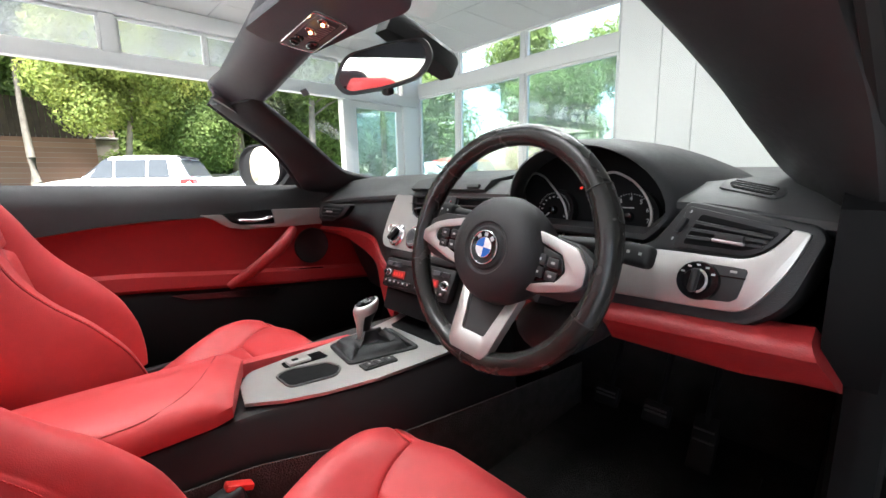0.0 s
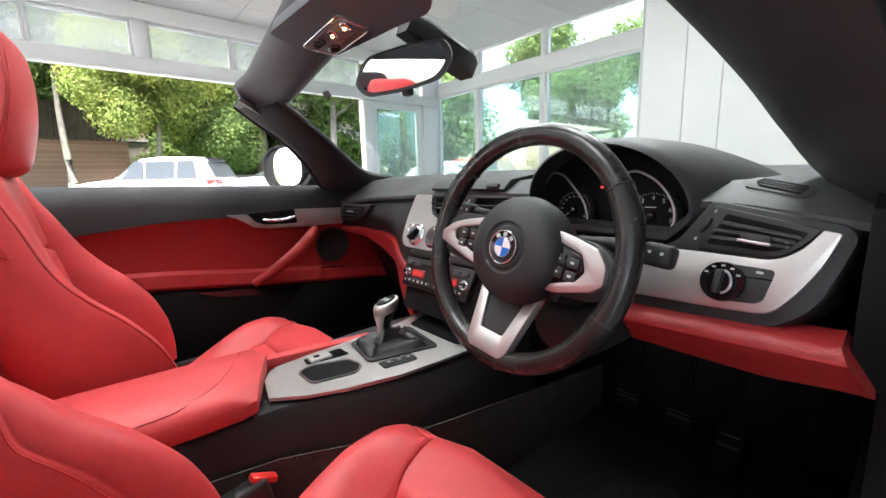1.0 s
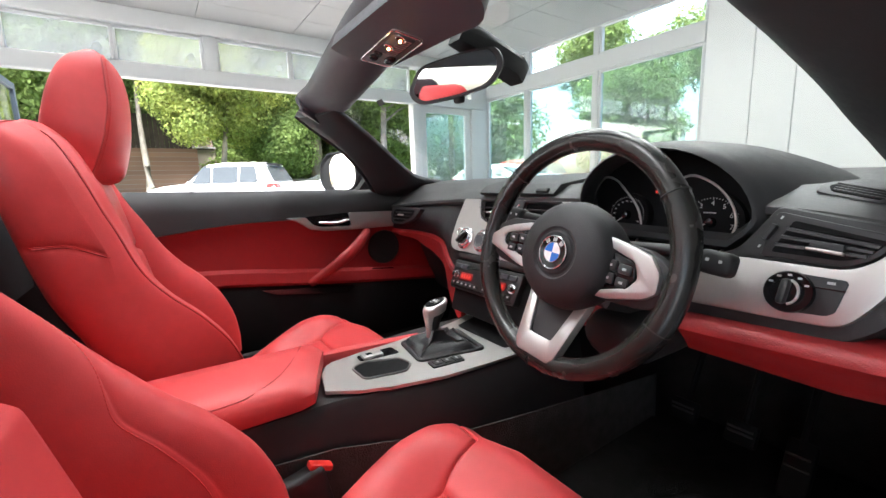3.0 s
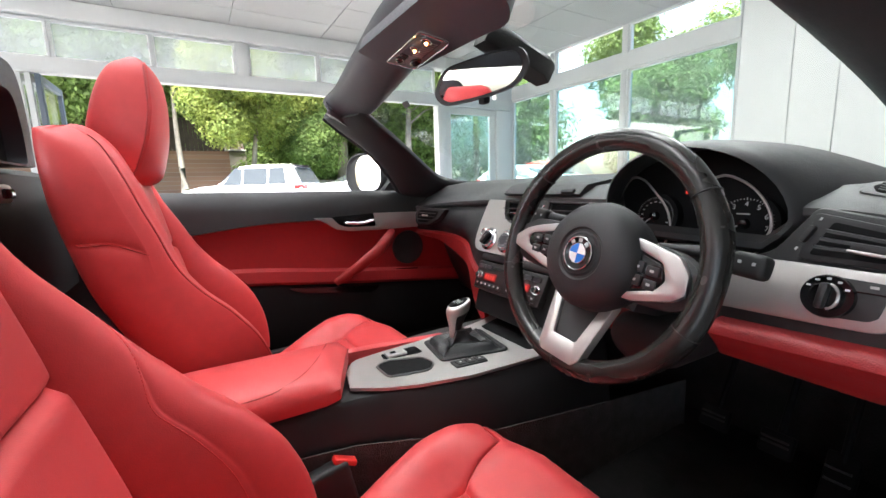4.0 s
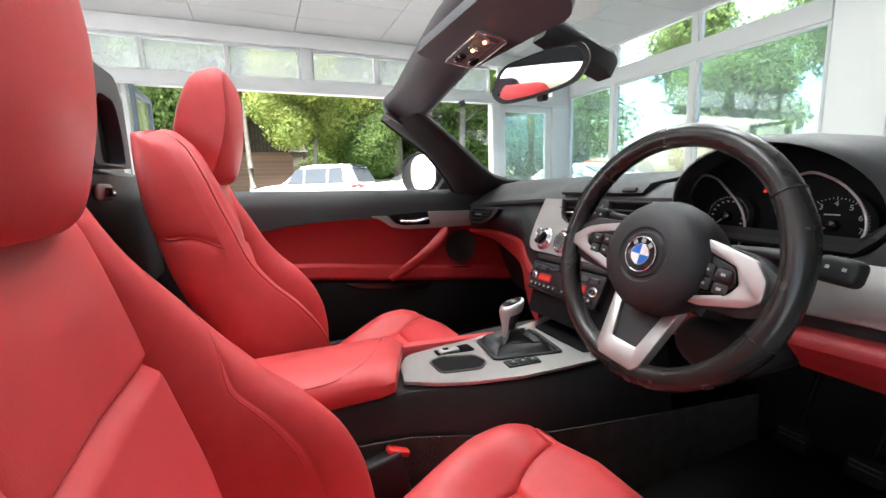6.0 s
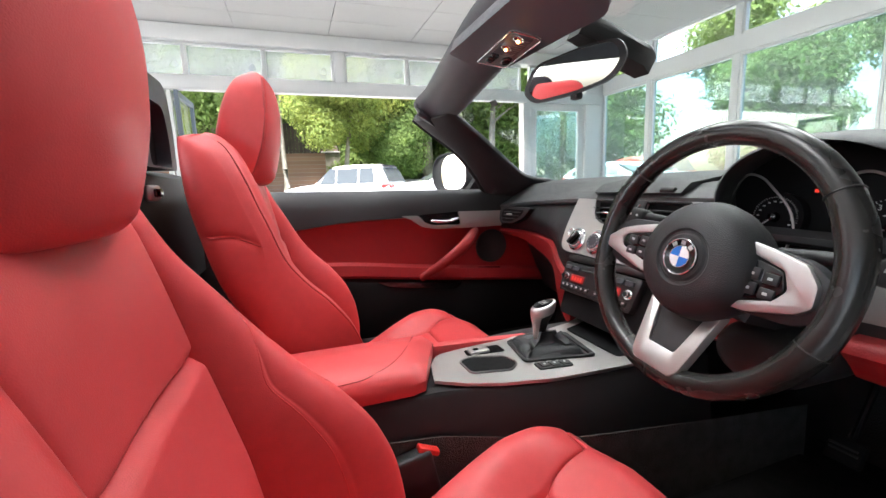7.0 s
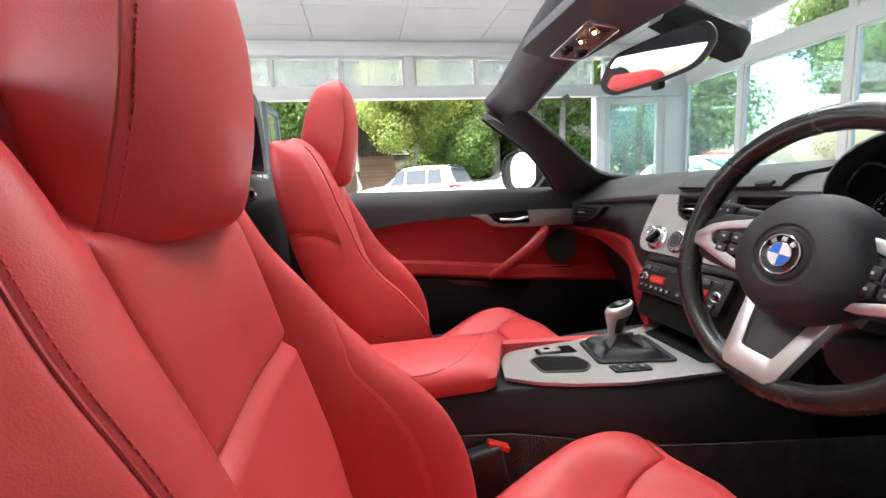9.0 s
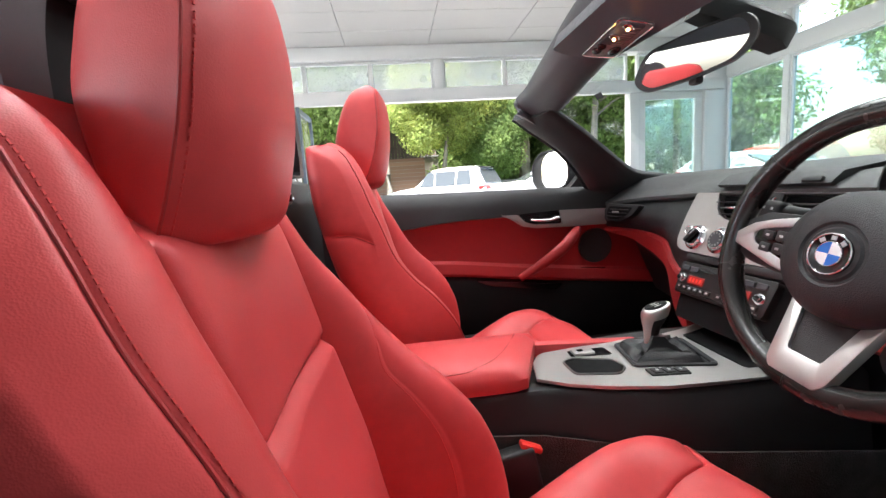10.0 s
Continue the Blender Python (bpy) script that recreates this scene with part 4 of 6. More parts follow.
# diagonal grip
gp = curve_pts([(-0.690, -0.035, 0.503), (-0.668, 0.035, 0.548), (-0.650, 0.11, 0.605), (-0.668, 0.165, 0.650), (-0.694, 0.195, 0.672)], 6)
part("pull_strap", tube(gp, [0.013 + 0.009 * math.sin(math.pi * i / (len(gp) - 1)) for i in range(len(gp))], 12, flat=0.7, up=(1, 0, 0)), RED_VINYL, pd, "red grip on the door")
part("speaker", lathe([(0.0, 0.0), (0.056, 0.0), (0.060, 0.003), (0.064, 0.003), (0.066, -0.002), (0.066, -0.01)], axes((-0.706, 0.265, 0.600), (0, 1, 0), (0, 0, 1)), 40, False), DARK, pd, "round black speaker grille")
part("lock_slot", plate(rounded([(0.205, 0.522), (0.300, 0.514), (0.300, 0.508), (0.205, 0.515)], 0.002), axes((-0.700, 0, 0), (0, 1, 0), (0, 0, 1)), 0.004), GLOSSK, pd)

# door mirror outside
dm = thing("door_mirror", (-0.94, 0.26, 0.86), "black framed door mirror on the passenger side", "mirror")
mdm = axes((-0.930, 0.192, 0.896), (0.93, 0.36, 0), (0, 0, 1))
if (mdm.to_3x3() @ Vector((0, 0, 1))).y > 0:
    mdm = mdm @ Matrix.Rotation(math.pi, 4, 'Y')
ol = rounded([(-0.085, -0.035), (-0.06, -0.066), (0.05, -0.068), (0.085, -0.04), (0.082, 0.03), (0.05, 0.066), (-0.045, 0.066), (-0.085, 0.03)], 0.035)
ol = [(p[0] * 1.2, p[1] * 1.1) for p in ol]
part("mirror_shell", loft([[mdm @ Vector((p[0] * s - 0.010, p[1] * s, z)) for p in ol] for s, z in ((0.90, 0.0), (1.02, 0.009), (1.12, 0.004), (1.17, -0.02), (1.06, -0.06), (0.6, -0.085), (0.3, -0.09))]), DARK, dm)
part("mirror_glass", plate([(p[0] * 0.74 + 0.022, p[1] * 0.97) for p in ol], mdm @ Matrix.Translation((0, 0, 0.0105)), 0.003), MIRROR, dm, "silvered mirror glass")
part("arm", loft([[(-0.91, 0.22, 0.80), (-0.91, 0.32, 0.80), (-0.91, 0.32, 0.84), (-0.91, 0.22, 0.84)], [(-0.80, 0.22, 0.79), (-0.80, 0.33, 0.79), (-0.80, 0.33, 0.825), (-0.80, 0.22, 0.825)]]), DARK, dm)
part("mirror_foot", loft([[(-0.82, 0.20, 0.815), (-0.82, 0.36, 0.81), (-0.80, 0.30, 0.885), (-0.80, 0.26, 0.90)], [(-0.78, 0.20, 0.815), (-0.78, 0.40, 0.81), (-0.755, 0.30, 0.885), (-0.755, 0.26, 0.90)]]), DARK, dm)


# ---- dashboard
da = thing("dashboard", (0, 0.45, 0.60), "black soft dashboard with red lower strip and satin trim", "dashboard")
YE = [(-0.74, 0.295), (-0.70, 0.305), (-0.55, 0.335), (-0.40, 0.335), (-0.25, 0.305), (-0.12, 0.280), (0.0, 0.275), (0.20, 0.270), (0.26, 0.25), (0.56, 0.215), (0.74, 0.20)]
ZE = [(-0.74, 0.748), (-0.70, 0.753), (-0.55, 0.770), (-0.40, 0.780), (-0.2, 0.790), (0.0, 0.797), (0.2, 0.800), (0.56, 0.797), (0.66, 0.785), (0.74, 0.775)]
ZL = [(-0.74, 0.668), (-0.65, 0.668), (-0.5, 0.664), (-0.38, 0.652), (-0.28, 0.630), (-0.2, 0.610), (-0.13, 0.598), (0.1, 0.53), (0.25, 0.60), (0.46, 0.655), (0.74, 0.662)]
def dash_top():
    rings = []
    for i in range(73):
        x = -0.74 + 1.48 * i / 72
        ye, ze = lerp(YE, x), lerp(ZE, x)
        bow = 1 - (x / 0.74) ** 2
        dip = 0.10 * smooth(0.236, 0.250, x) * smooth(0.522, 0.508, x)
        ze -= 0.5 * dip
        rings.append([(x, ye + 0.004, ze - 0.012), (x, ye - 0.004, ze - 0.006), (x, ye - 0.004, ze + 0.003), (x, ye + 0.010, ze + 0.012), (x, ye + 0.05, ze + 0.030 - 0.5 * dip), (x, 0.42, max(ze + 0.035, 0.832 + 0.006 * bow) - dip), (x, 0.52, 0.845 + 0.008 * bow), (x, 0.66 + 0.14 * bow, 0.845 + 0.004 * bow), (x, 0.66 + 0.14 * bow, 0.80), (x, 0.5, 0.72)])
    return loft(rings)
part("top_pad", dash_top(), TOPPAD, da, "soft black top, paled by the sheen on it")
def dash_face(x0, x1, n, name, mat, drop=lambda x: 0.0, bulge=0.030):
    rings = []
    for i in range(n + 1):
        x = x0 + (x1 - x0) * i / n
        ye, ze, zl = lerp(YE, x), lerp(ZE, x) - 0.013, lerp(ZL, x)
        c = drop(x)
        ring = []
        for k in range(9):
            t = k / 8
            z = ze + (zl - ze) * t
            ring.append((x, ye + 0.012 - c * t - bulge * math.sin(math.pi * t ** 0.9), z))
        ring += [(x, ye + 0.10, zl), (x, ye + 0.12, ze - 0.01)]
        rings.append(ring)
    return part(name, loft(rings), mat, da)
dash_face(-0.735, -0.135, 30, "passenger_fascia", SOFT, lambda x: 0.075 * smooth(-0.5, -0.14, x))
# red strip under the passenger fascia
rings = []
for i in range(41):
    x = -0.735 + 0.60 * i / 40
    ye, zl = lerp(YE, x) - 0.075 * smooth(-0.5, -0.14, x), lerp(ZL, x)
    h = lerp([(-0.74, 0.020), (-0.60, 0.038), (-0.47, 0.068), (-0.36, 0.086), (-0.30, 0.096), (-0.25, 0.115), (-0.13, 0.150)], x)
    rings.append([(x, ye + 0.020, zl + 0.002), (x, ye + 0.004, zl - 0.002), (x, ye - 0.002, zl - 0.010), (x, ye + 0.006, zl - h + 0.006), (x, ye + 0.022, zl - h), (x, ye + 0.16, zl - h - 0.02), (x, ye + 0.16, zl)])
part("red_strip", loft(rings), RED_VINYL, da, "red vinyl strip")
part("glovebox", loft([[(-0.70, 0.42, 0.61), (-0.70, 0.50, 0.42), (-0.70, 0.70, 0.42), (-0.70, 0.70, 0.61)], [(-0.16, 0.36, 0.47), (-0.16, 0.46, 0.36), (-0.16, 0.70, 0.36), (-0.16, 0.70, 0.50)]]), DARK, da)

# end vent on the passenger side
ev = axes((-0.578, 0.294, 0.724), (1, 0.12, 0), (0, 0.12, 1))
vent = part("side_vent", plate(rounded([(-0.086, 0.006), (-0.074, -0.030), (0.0, -0.030), (0.062, -0.006), (0.100, 0.031), (-0.070, 0.033)], 0.012), ev @ Matrix.Translation((0, 0, 0.006)), 0.02, bevel=0.003), DARK, da, "black corner air vent")
# flat black plate for the dark inside of the vent
part("vent_mouth", plate(rounded([(-0.066, 0.004), (-0.058, -0.022), (-0.006, -0.022), (0.044, -0.002), (0.066, 0.022), (-0.052, 0.024)], 0.010), ev @ Matrix.Translation((0, 0, 0.0085)), 0.003), VOID, vent)
for k in range(3):
    part("slat", box(tuple(ev @ Vector((-0.010 + 0.006 * k, -0.011 + 0.012 * k, 0.010))), (0.095, 0.003, 0.006), 0.001, 1, ev.to_3x3()), DARK, vent)
part("vent_tab", box(tuple(ev @ Vector((-0.010, 0.004, 0.014))), (0.034, 0.006, 0.006), 0.002, 1, ev.to_3x3()), SILVER, vent)

# centre stack: plane that leans forward at its top
MC = axes((0.035, 0.203, 0.640), (1, 0, 0), (0, 0.41, 1))
def C(u, v, w=0.0):
    return tuple(MC @ Vector((u, v, w)))
if (MC.to_3x3() @ Vector((0, 0, 1))).y > 0:
    raise ValueError("the centre stack faces away")
# near-black: the shade under the radio is in its colour
part("stack_body", plate(rounded([(-0.150, -0.13), (0.10, -0.13), (0.14, 0.0), (0.19, 0.16), (-0.19, 0.16), (-0.170, 0.0)], 0.01), MC @ Matrix.Translation((0, 0, -0.012)), 0.14), VOID, da)
face = rounded([(-0.222, 0.023), (0.165, 0.020), (0.190, 0.05), (0.162, 0.168), (-0.213, 0.168), (-0.224, 0.10)], [0.055, 0.03, 0.03, 0.006, 0.006, 0.05])
def vent_outline(s, k):
    """Outline of a centre vent; k widens it."""
    a, c = (-0.026, -0.140) if s < 0 else (0.014, 0.128)
    d = k * (1 if s < 0 else -1)
    return rounded([(a + d, 0.106 - k), (c + 0.050 * -s - 0.3 * d, 0.106 - k), (c + 0.016 * -s - d, 0.120 - k), (c - d, 0.1655 + k), (a + d, 0.1655 + k)], [0.010, 0.020, 0.020, 0.004, 0.004])
part("satin_fascia", plate(face, MC, 0.018, [vent_outline(-1, 0), vent_outline(1, 0)], 0.0), SILVER, da, "satin silver centre fascia")
for s in (-1, 1):
    v = part("centre_vent", plate(vent_outline(s, 0.006), MC @ Matrix.Translation((0, 0, -0.0135)), 0.02), VOID, da, "black centre air vent")
    part("vent_lip", tube([MC @ Vector((p[0], p[1], 0.001)) for p in vent_outline(s, 0)], 0.0022, 6, True), DARK, v)
    uc = -0.080 if s < 0 else 0.068
    for k in range(3):
        part("slat", box(C(uc + 0.005 * s * k, 0.119 + 0.014 * k, -0.004), (0.088 + 0.009 * k, 0.0035, 0.010), 0.001, 1, MC.to_3x3() @ Euler((0.35, 0, 0)).to_matrix()), DARK, v)
    part("vent_tab", box(C(uc - 0.012, 0.1325, 0.003), (0.028, 0.005, 0.008), 0.002, 1, MC.to_3x3()), CHROME, v)
div = part("vent_divider", plate(rounded([(-0.031, 0.098), (0.019, 0.098), (0.019, 0.1675), (-0.031, 0.1675)], 0.006), MC @ Matrix.Translation((0, 0, 0.0022)), 0.006, bevel=0.001), DARK, da, "black panel between the centre vents")
part("lever", tube([MC @ Vector((0.010 + 0.012 * math.cos(a), 0.132 + 0.026 * math.sin(a), 0.004)) for a in [radians(110 + 14 * k) for k in range(11)]], 0.0018, 6), CHROME, div)
for k, u in enumerate((-0.160, -0.090, -0.020)):
    dial = part("climate_dial", lathe([(0.0, 0.012), (0.020, 0.012), (0.022, 0.010), (0.023, 0.004), (0.026, 0.006), (0.030, 0.004), (0.031, -0.004)], MC @ Matrix.Translation((u, 0.058, 0)), 32, False), CHROME, da, "chrome ringed climate dial")
    part("dial_face", lathe([(0.0, 0.0135), (0.0185, 0.0132), (0.019, 0.011)], MC @ Matrix.Translation((u, 0.058, 0)), 24, False), GREYP if k else GLOSSK, dial)
    if k != 1:
        part("dial_grip", box(C(u, 0.058, 0.017), (0.010, 0.038, 0.012), 0.003, 2, MC.to_3x3() @ Euler((0, 0, -0.7)).to_matrix()), DARK, dial)
        part("dial_mark", box(C(u + 0.0075, 0.0655, 0.0235), (0.0022, 0.016, 0.001), 0, 1, MC.to_3x3() @ Euler((0, 0, -0.7)).to_matrix()), CHROME, dial)
    else:
        for i in range(12):
            a = 2 * math.pi * i / 12
            part("dial_print", box(C(u + 0.0145 * math.cos(a), 0.058 + 0.0145 * math.sin(a), 0.0136), (0.004, 0.0015, 0.0006), 0, 1, MC.to_3x3() @ Euler((0, 0, a)).to_matrix()), PRINT, dial)
part("fan_ring", tube([MC @ Vector((-0.192 + 0.010 * math.cos(a), 0.074 + 0.010 * math.sin(a), 0.003)) for a in [2 * math.pi * i / 24 for i in range(24)]], 0.0022, 6, True), CHROME, da)
part("stack_seam", box(C(-0.02, 0.011, -0.006), (0.30, 0.018, 0.016), 0.005, 2, MC.to_3x3()), DARK, da)
radio = part("radio", plate(rounded([(-0.163, -0.076), (0.075, -0.076), (0.082, -0.002), (-0.170, -0.002)], 0.008), MC @ Matrix.Translation((0, 0, 0.004)), 0.03, bevel=0.003), DARK, da, "black radio and climate unit")
UC = -0.046
part("disc_slot", box(C(UC, -0.016, 0.005), (0.105, 0.004, 0.003), 0.001, 1, MC.to_3x3()), GLOSSK, radio)
part("radio_seam", box(C(UC, -0.0695, 0.005), (0.225, 0.0016, 0.002), 0, 1, MC.to_3x3()), GLOSSK, radio)
for s in (-1, 1):
    dsp = part("display", box(C(UC + s * 0.060, -0.040, 0.0055), (0.046, 0.018, 0.003), 0.001, 1, MC.to_3x3()), REDLIGHT, radio, "dim red lit display")
    for k in range(4):
        part("digit_bar", box(C(UC + s * 0.060 - 0.015 + 0.010 * k, -0.040, 0.0072), (0.005, 0.009, 0.0005), 0, 1, MC.to_3x3()), REDGLOW, dsp)
    kn = part("volume_knob", lathe([(0.0, 0.010), (0.0065, 0.010), (0.0075, 0.008), (0.008, 0.002), (0.0105, 0.002), (0.0115, 0.0)], MC @ Matrix.Translation((UC + s * 0.104, -0.040, 0.004)), 20, False), CHROME, radio)
    part("knob_face", lathe([(0.0, 0.0108), (0.0058, 0.0106), (0.006, 0.009)], MC @ Matrix.Translation((UC + s * 0.104, -0.040, 0.004)), 16, False), GLOSSK, kn)
    for k in range(6):
        ky = part("key", box(C(UC + s * (0.016 + 0.017 * k), -0.060, 0.006), (0.0150, 0.010, 0.004), 0.001, 1, MC.to_3x3()), DARK, radio)
        part("key_print", box(C(UC + s * (0.016 + 0.017 * k), -0.060, 0.0082), (0.006, 0.004, 0.0004), 0, 1, MC.to_3x3()), PRINT, ky)
    for k in range(2):
        part("key", box(C(UC + s * (0.073 + 0.028 * k), -0.0165, 0.006), (0.024, 0.012, 0.005), 0.0015, 1, MC.to_3x3()), GREYP, radio)

# lidded box on the dash top
part("dash_lid", loft([[(x, y, z) for x, y, z in ((a, lerp(YE, a) + 0.002, 0.806), (a, lerp(YE, a) - 0.006, 0.812), (a, lerp(YE, a) + 0.02, 0.832), (a, 0.40, 0.846), (a, 0.50, 0.856), (a, 0.50, 0.83))] for a in (-0.125, -0.12, -0.05, 0.05, 0.13, 0.135)]), SOFT, da)
part("lid_badge", box((0.10, 0.272, 0.818), (0.036, 0.010, 0.012), 0.003, 2, Euler((-0.7, 0, 0)).to_matrix()), DARK, da)

# instrument binnacle
def hood_ring(k, y, inner):
    pts = []
    for i in range(25):
        a = math.pi * (1.12 - 1.24 * i / 24)
        rx, rz = (0.134 * k, 0.098 * k)
        skirt = 0.10 * smooth(0.19, 0.34, y) * max(0.0, 1 - math.sin(a)) * (math.cos(a) > 0)
        pts.append((0.393 + rx * math.cos(a) + skirt - 0.36 * max(0.0, min(y, 0.34) - 0.178) * max(0.0, -math.cos(a)), y + 0.03 * (1 - abs(math.sin(a))), 0.788 + rz * math.sin(a) * (1.0 if math.sin(a) > 0 else 0.6)))
    return pts
outer = [hood_ring(k, y, 0) for k, y in ((1.0, 0.170), (1.04, 0.174), (1.09, 0.195), (1.13, 0.26), (1.12, 0.36), (1.02, 0.48), (0.80, 0.58), (0.55, 0.64))]
inner = [hood_ring(k, y, 1) for k, y in ((1.0, 0.170), (0.985, 0.176), (1.0, 0.22), (1.05, 0.30))]
bmh = loft(outer, False, False)
loft(inner, False, False, bmh)
bmesh.ops.remove_doubles(bmh, verts=bmh.verts, dist=1e-5)
part("binnacle_hood", bmh, TOPPAD, da, "black hood over the instruments")
part("binnacle_back", plate(rounded([(-0.20, -0.09), (0.142, -0.09), (0.142, 0.0), (0.132, 0.042), (0.108, 0.072), (0.0, 0.104), (-0.18, 0.08)], [0.02, 0.02, 0.01, 0.01, 0.01, 0.02, 0.02]), axes((0.390, 0.285, 0.785), (1, 0, 0), (0, 0.1, 1)), 0.01), VOID, da)
def text(s, m, size, mat, parent):
    """Raised lettering in the built-in font, centred on m."""
    cu = bpy.data.curves.new("numeral", 'FONT')
    cu.body, cu.size, cu.align_x, cu.align_y, cu.extrude = s, size, 'CENTER', 'CENTER', 0.0002
    cu.materials.append(mat)
    ob = new("numeral", cu)
    ob.parent = parent
    ob.matrix_local = Matrix.Translation(-base_of(parent)) @ m
    return ob
GAUGES = (("speedometer", 0.309, 0.775, 0.040, [(0.226, 0.755), (0.231, 0.79), (0.238, 0.82), (0.256, 0.843), (0.280, 0.838), (0.301, 0.819), (0.322, 0.797), (0.334, 0.775), (0.338, 0.750), (0.330, 0.722)]),
          ("rev_counter", 0.450, 0.770, 0.046, [(0.376, 0.795), (0.388, 0.830), (0.413, 0.843), (0.440, 0.834), (0.460, 0.819), (0.475, 0.800), (0.483, 0.780), (0.483, 0.760), (0.472, 0.731), (0.455, 0.714)]))
for nm, gx, gz, gr, arc in GAUGES:
    mg = axes((gx, 0.266, gz), (1, 0, 0), (0, 0.12, 1))
    g = part(nm, lathe([(0.0, 0.0), (gr, 0.0), (gr, -0.02)], mg, 40, False), VOID, da, "black round gauge with pale figures")
    part("chrome_ring", tube(curve_pts([(x, 0.268 + 0.12 * (z - 0.788), z) for x, z in arc], 5), 0.0020, 8), SILVER, g)
    n = 9 if nm == "rev_counter" else 14
    for i in range(n):
        a = radians(224 - 33.5 * i) if n == 9 else radians(215 - 20 * i)
        r = 0.030 if n == 9 else 0.025
        mt = mg @ Matrix.Translation((r * math.cos(a), r * math.sin(a), 0.0012))
        if n == 9:
            if i:
                text(str(i), mt, 0.0105, PRINT, g)
        else:
            part("figure_bar", box(tuple(mt.translation), (0.0038, 0.0022, 0.0006), 0, 1, mg.to_3x3()), PRINT, g)
    for i in range(41):
        a = radians(224 - 268 * i / 40) if n == 9 else radians(215 - 260 * i / 40)
        r = 0.0375 if n == 9 else 0.032
        part("tick", box(tuple(mg @ Vector((r * math.cos(a), r * math.sin(a), 0.0012))), (0.004 if i % 5 == 0 else 0.0022, 0.0007, 0.0006), 0, 1, mg.to_3x3() @ Euler((0, 0, a)).to_matrix()), PRINT, g)
    a = radians(205 if n == 9 else 219)
    part("needle", box(tuple(mg @ Vector((0.013 * math.cos(a), 0.013 * math.sin(a), 0.005))), (0.024, 0.0018, 0.0012), 0, 1, mg.to_3x3() @ Euler((0, 0, a)).to_matrix()), PRINT, g)
    part("needle_hub", lathe([(0.0, 0.010), (0.006, 0.009), (0.008, 0.0)], mg, 20, False), GLOSSK, g)
    if n == 9:
        part("unit_bar", box(tuple(mg @ Vector((-0.003, 0.015, 0.0012))), (0.018, 0.0018, 0.0006), 0, 1, mg.to_3x3()), PRINT, g)
        for dx in (-0.014, 0.008):
            part("figure_bar", box(tuple(mg @ Vector((dx, -0.037, 0.0012))), (0.008, 0.003, 0.0006), 0, 1, mg.to_3x3()), PRINT, g)
part("warning_light", box((0.363, 0.266, 0.817), (0.0055, 0.003, 0.0045), 0.001, 1), REDGLOW, da, "red warning light")

# driver's end panel: fascia, satin plate, vent, light switch, knee pad
MD = axes((0.60, 0.170, 0.720), (1, -0.06, 0), (0, 0.22, 1))
def D(u, v, w=0.0):
    return tuple(MD @ Vector((u, v, w)))
part("driver_fascia", plate(rounded([(-0.20, -0.075), (0.030, -0.070), (0.074, -0.034), (0.098, 0.050), (0.088, 0.064), (-0.048, 0.088), (-0.088, 0.024), (-0.20, 0.012)], [0.02, 0.03, 0.04, 0.02, 0.015, 0.01, 0.02, 0.01]), MD @ Matrix.Translation((0, 0, -0.006)), 0.10, bevel=0.012), SOFT, da)
sat = rounded([(-0.13, 0.014), (-0.07, 0.0178), (0.030, 0.0165), (0.052, 0.030), (0.0685, 0.0560), (0.0845, 0.0530), (0.073, 0.014), (0.052, -0.024), (0.034, -0.047), (-0.02, -0.0505), (-0.13, -0.054)], [0.004, 0.02, 0.025, 0.02, 0.003, 0.004, 0.03, 0.03, 0.02, 0.03, 0.004])
part("satin_plate", plate(sat, MD @ Matrix.Translation((0, 0, 0.004)), 0.016, bevel=0.003), SILVER, da, "satin silver driver trim")
dv = part("driver_vent", plate(rounded([(-0.054, 0.022), (0.029, 0.0195), (0.050, 0.032), (0.068, 0.0565), (-0.044, 0.079)], [0.006, 0.025, 0.02, 0.006, 0.008]), MD @ Matrix.Translation((0, 0, 0.003)), 0.02, bevel=0.002), DARK, da, "black driver air vent")
# opening drawn as a flat plate, its inner shade in the colour
part("vent_mouth", plate(rounded([(-0.042, 0.0285), (0.026, 0.0262), (0.044, 0.034), (0.057, 0.0510), (-0.025, 0.0680)], [0.004, 0.02, 0.012, 0.004, 0.004]), MD @ Matrix.Translation((0, 0, 0.0045)), 0.003), VOID, dv)
for t in (0.22, 0.48, 0.74):
    p, q = Vector((-0.042, 0.0295)).lerp(Vector((-0.0256, 0.0670)), t), Vector((0.040, 0.0285)).lerp(Vector((0.0555, 0.0500)), t)
    rings = [[MD @ Vector((e[0], e[1] + d, w)) for d, w in ((-0.0020, 0.0085), (0.0016, 0.0080), (0.0030, 0.003), (0.0005, 0.003))] for e in (p, q)]
    part("slat", loft(rings), SOFT, dv)
tab = part("vent_tab", box(D(0.0105, 0.0345, 0.0135), (0.033, 0.0038, 0.009), 0.0015, 2, MD.to_3x3() @ Euler((0, 0, -0.09)).to_matrix()), SILVER, dv)
part("tab_grip", box(D(0.0110, 0.0405, 0.0115), (0.030, 0.0085, 0.006), 0.0015, 2, MD.to_3x3() @ Euler((0, 0, -0.09)).to_matrix()), SOFT, tab)
vw = part("vent_wheel", box(D(-0.0465, 0.0525, 0.005), (0.007, 0.022, 0.010), 0.003, 2, MD.to_3x3() @ Euler((0, 0, -0.45)).to_matrix()), SOFT, dv)
for k in (-1, 1):
    part("wheel_print", box(D(-0.0465 + 0.009 * k, 0.0525 + 0.0185 * k, 0.0037), (0.002, 0.004, 0.0006), 0, 1, MD.to_3x3() @ Euler((0, 0, -0.45)).to_matrix()), PRINT, vw)
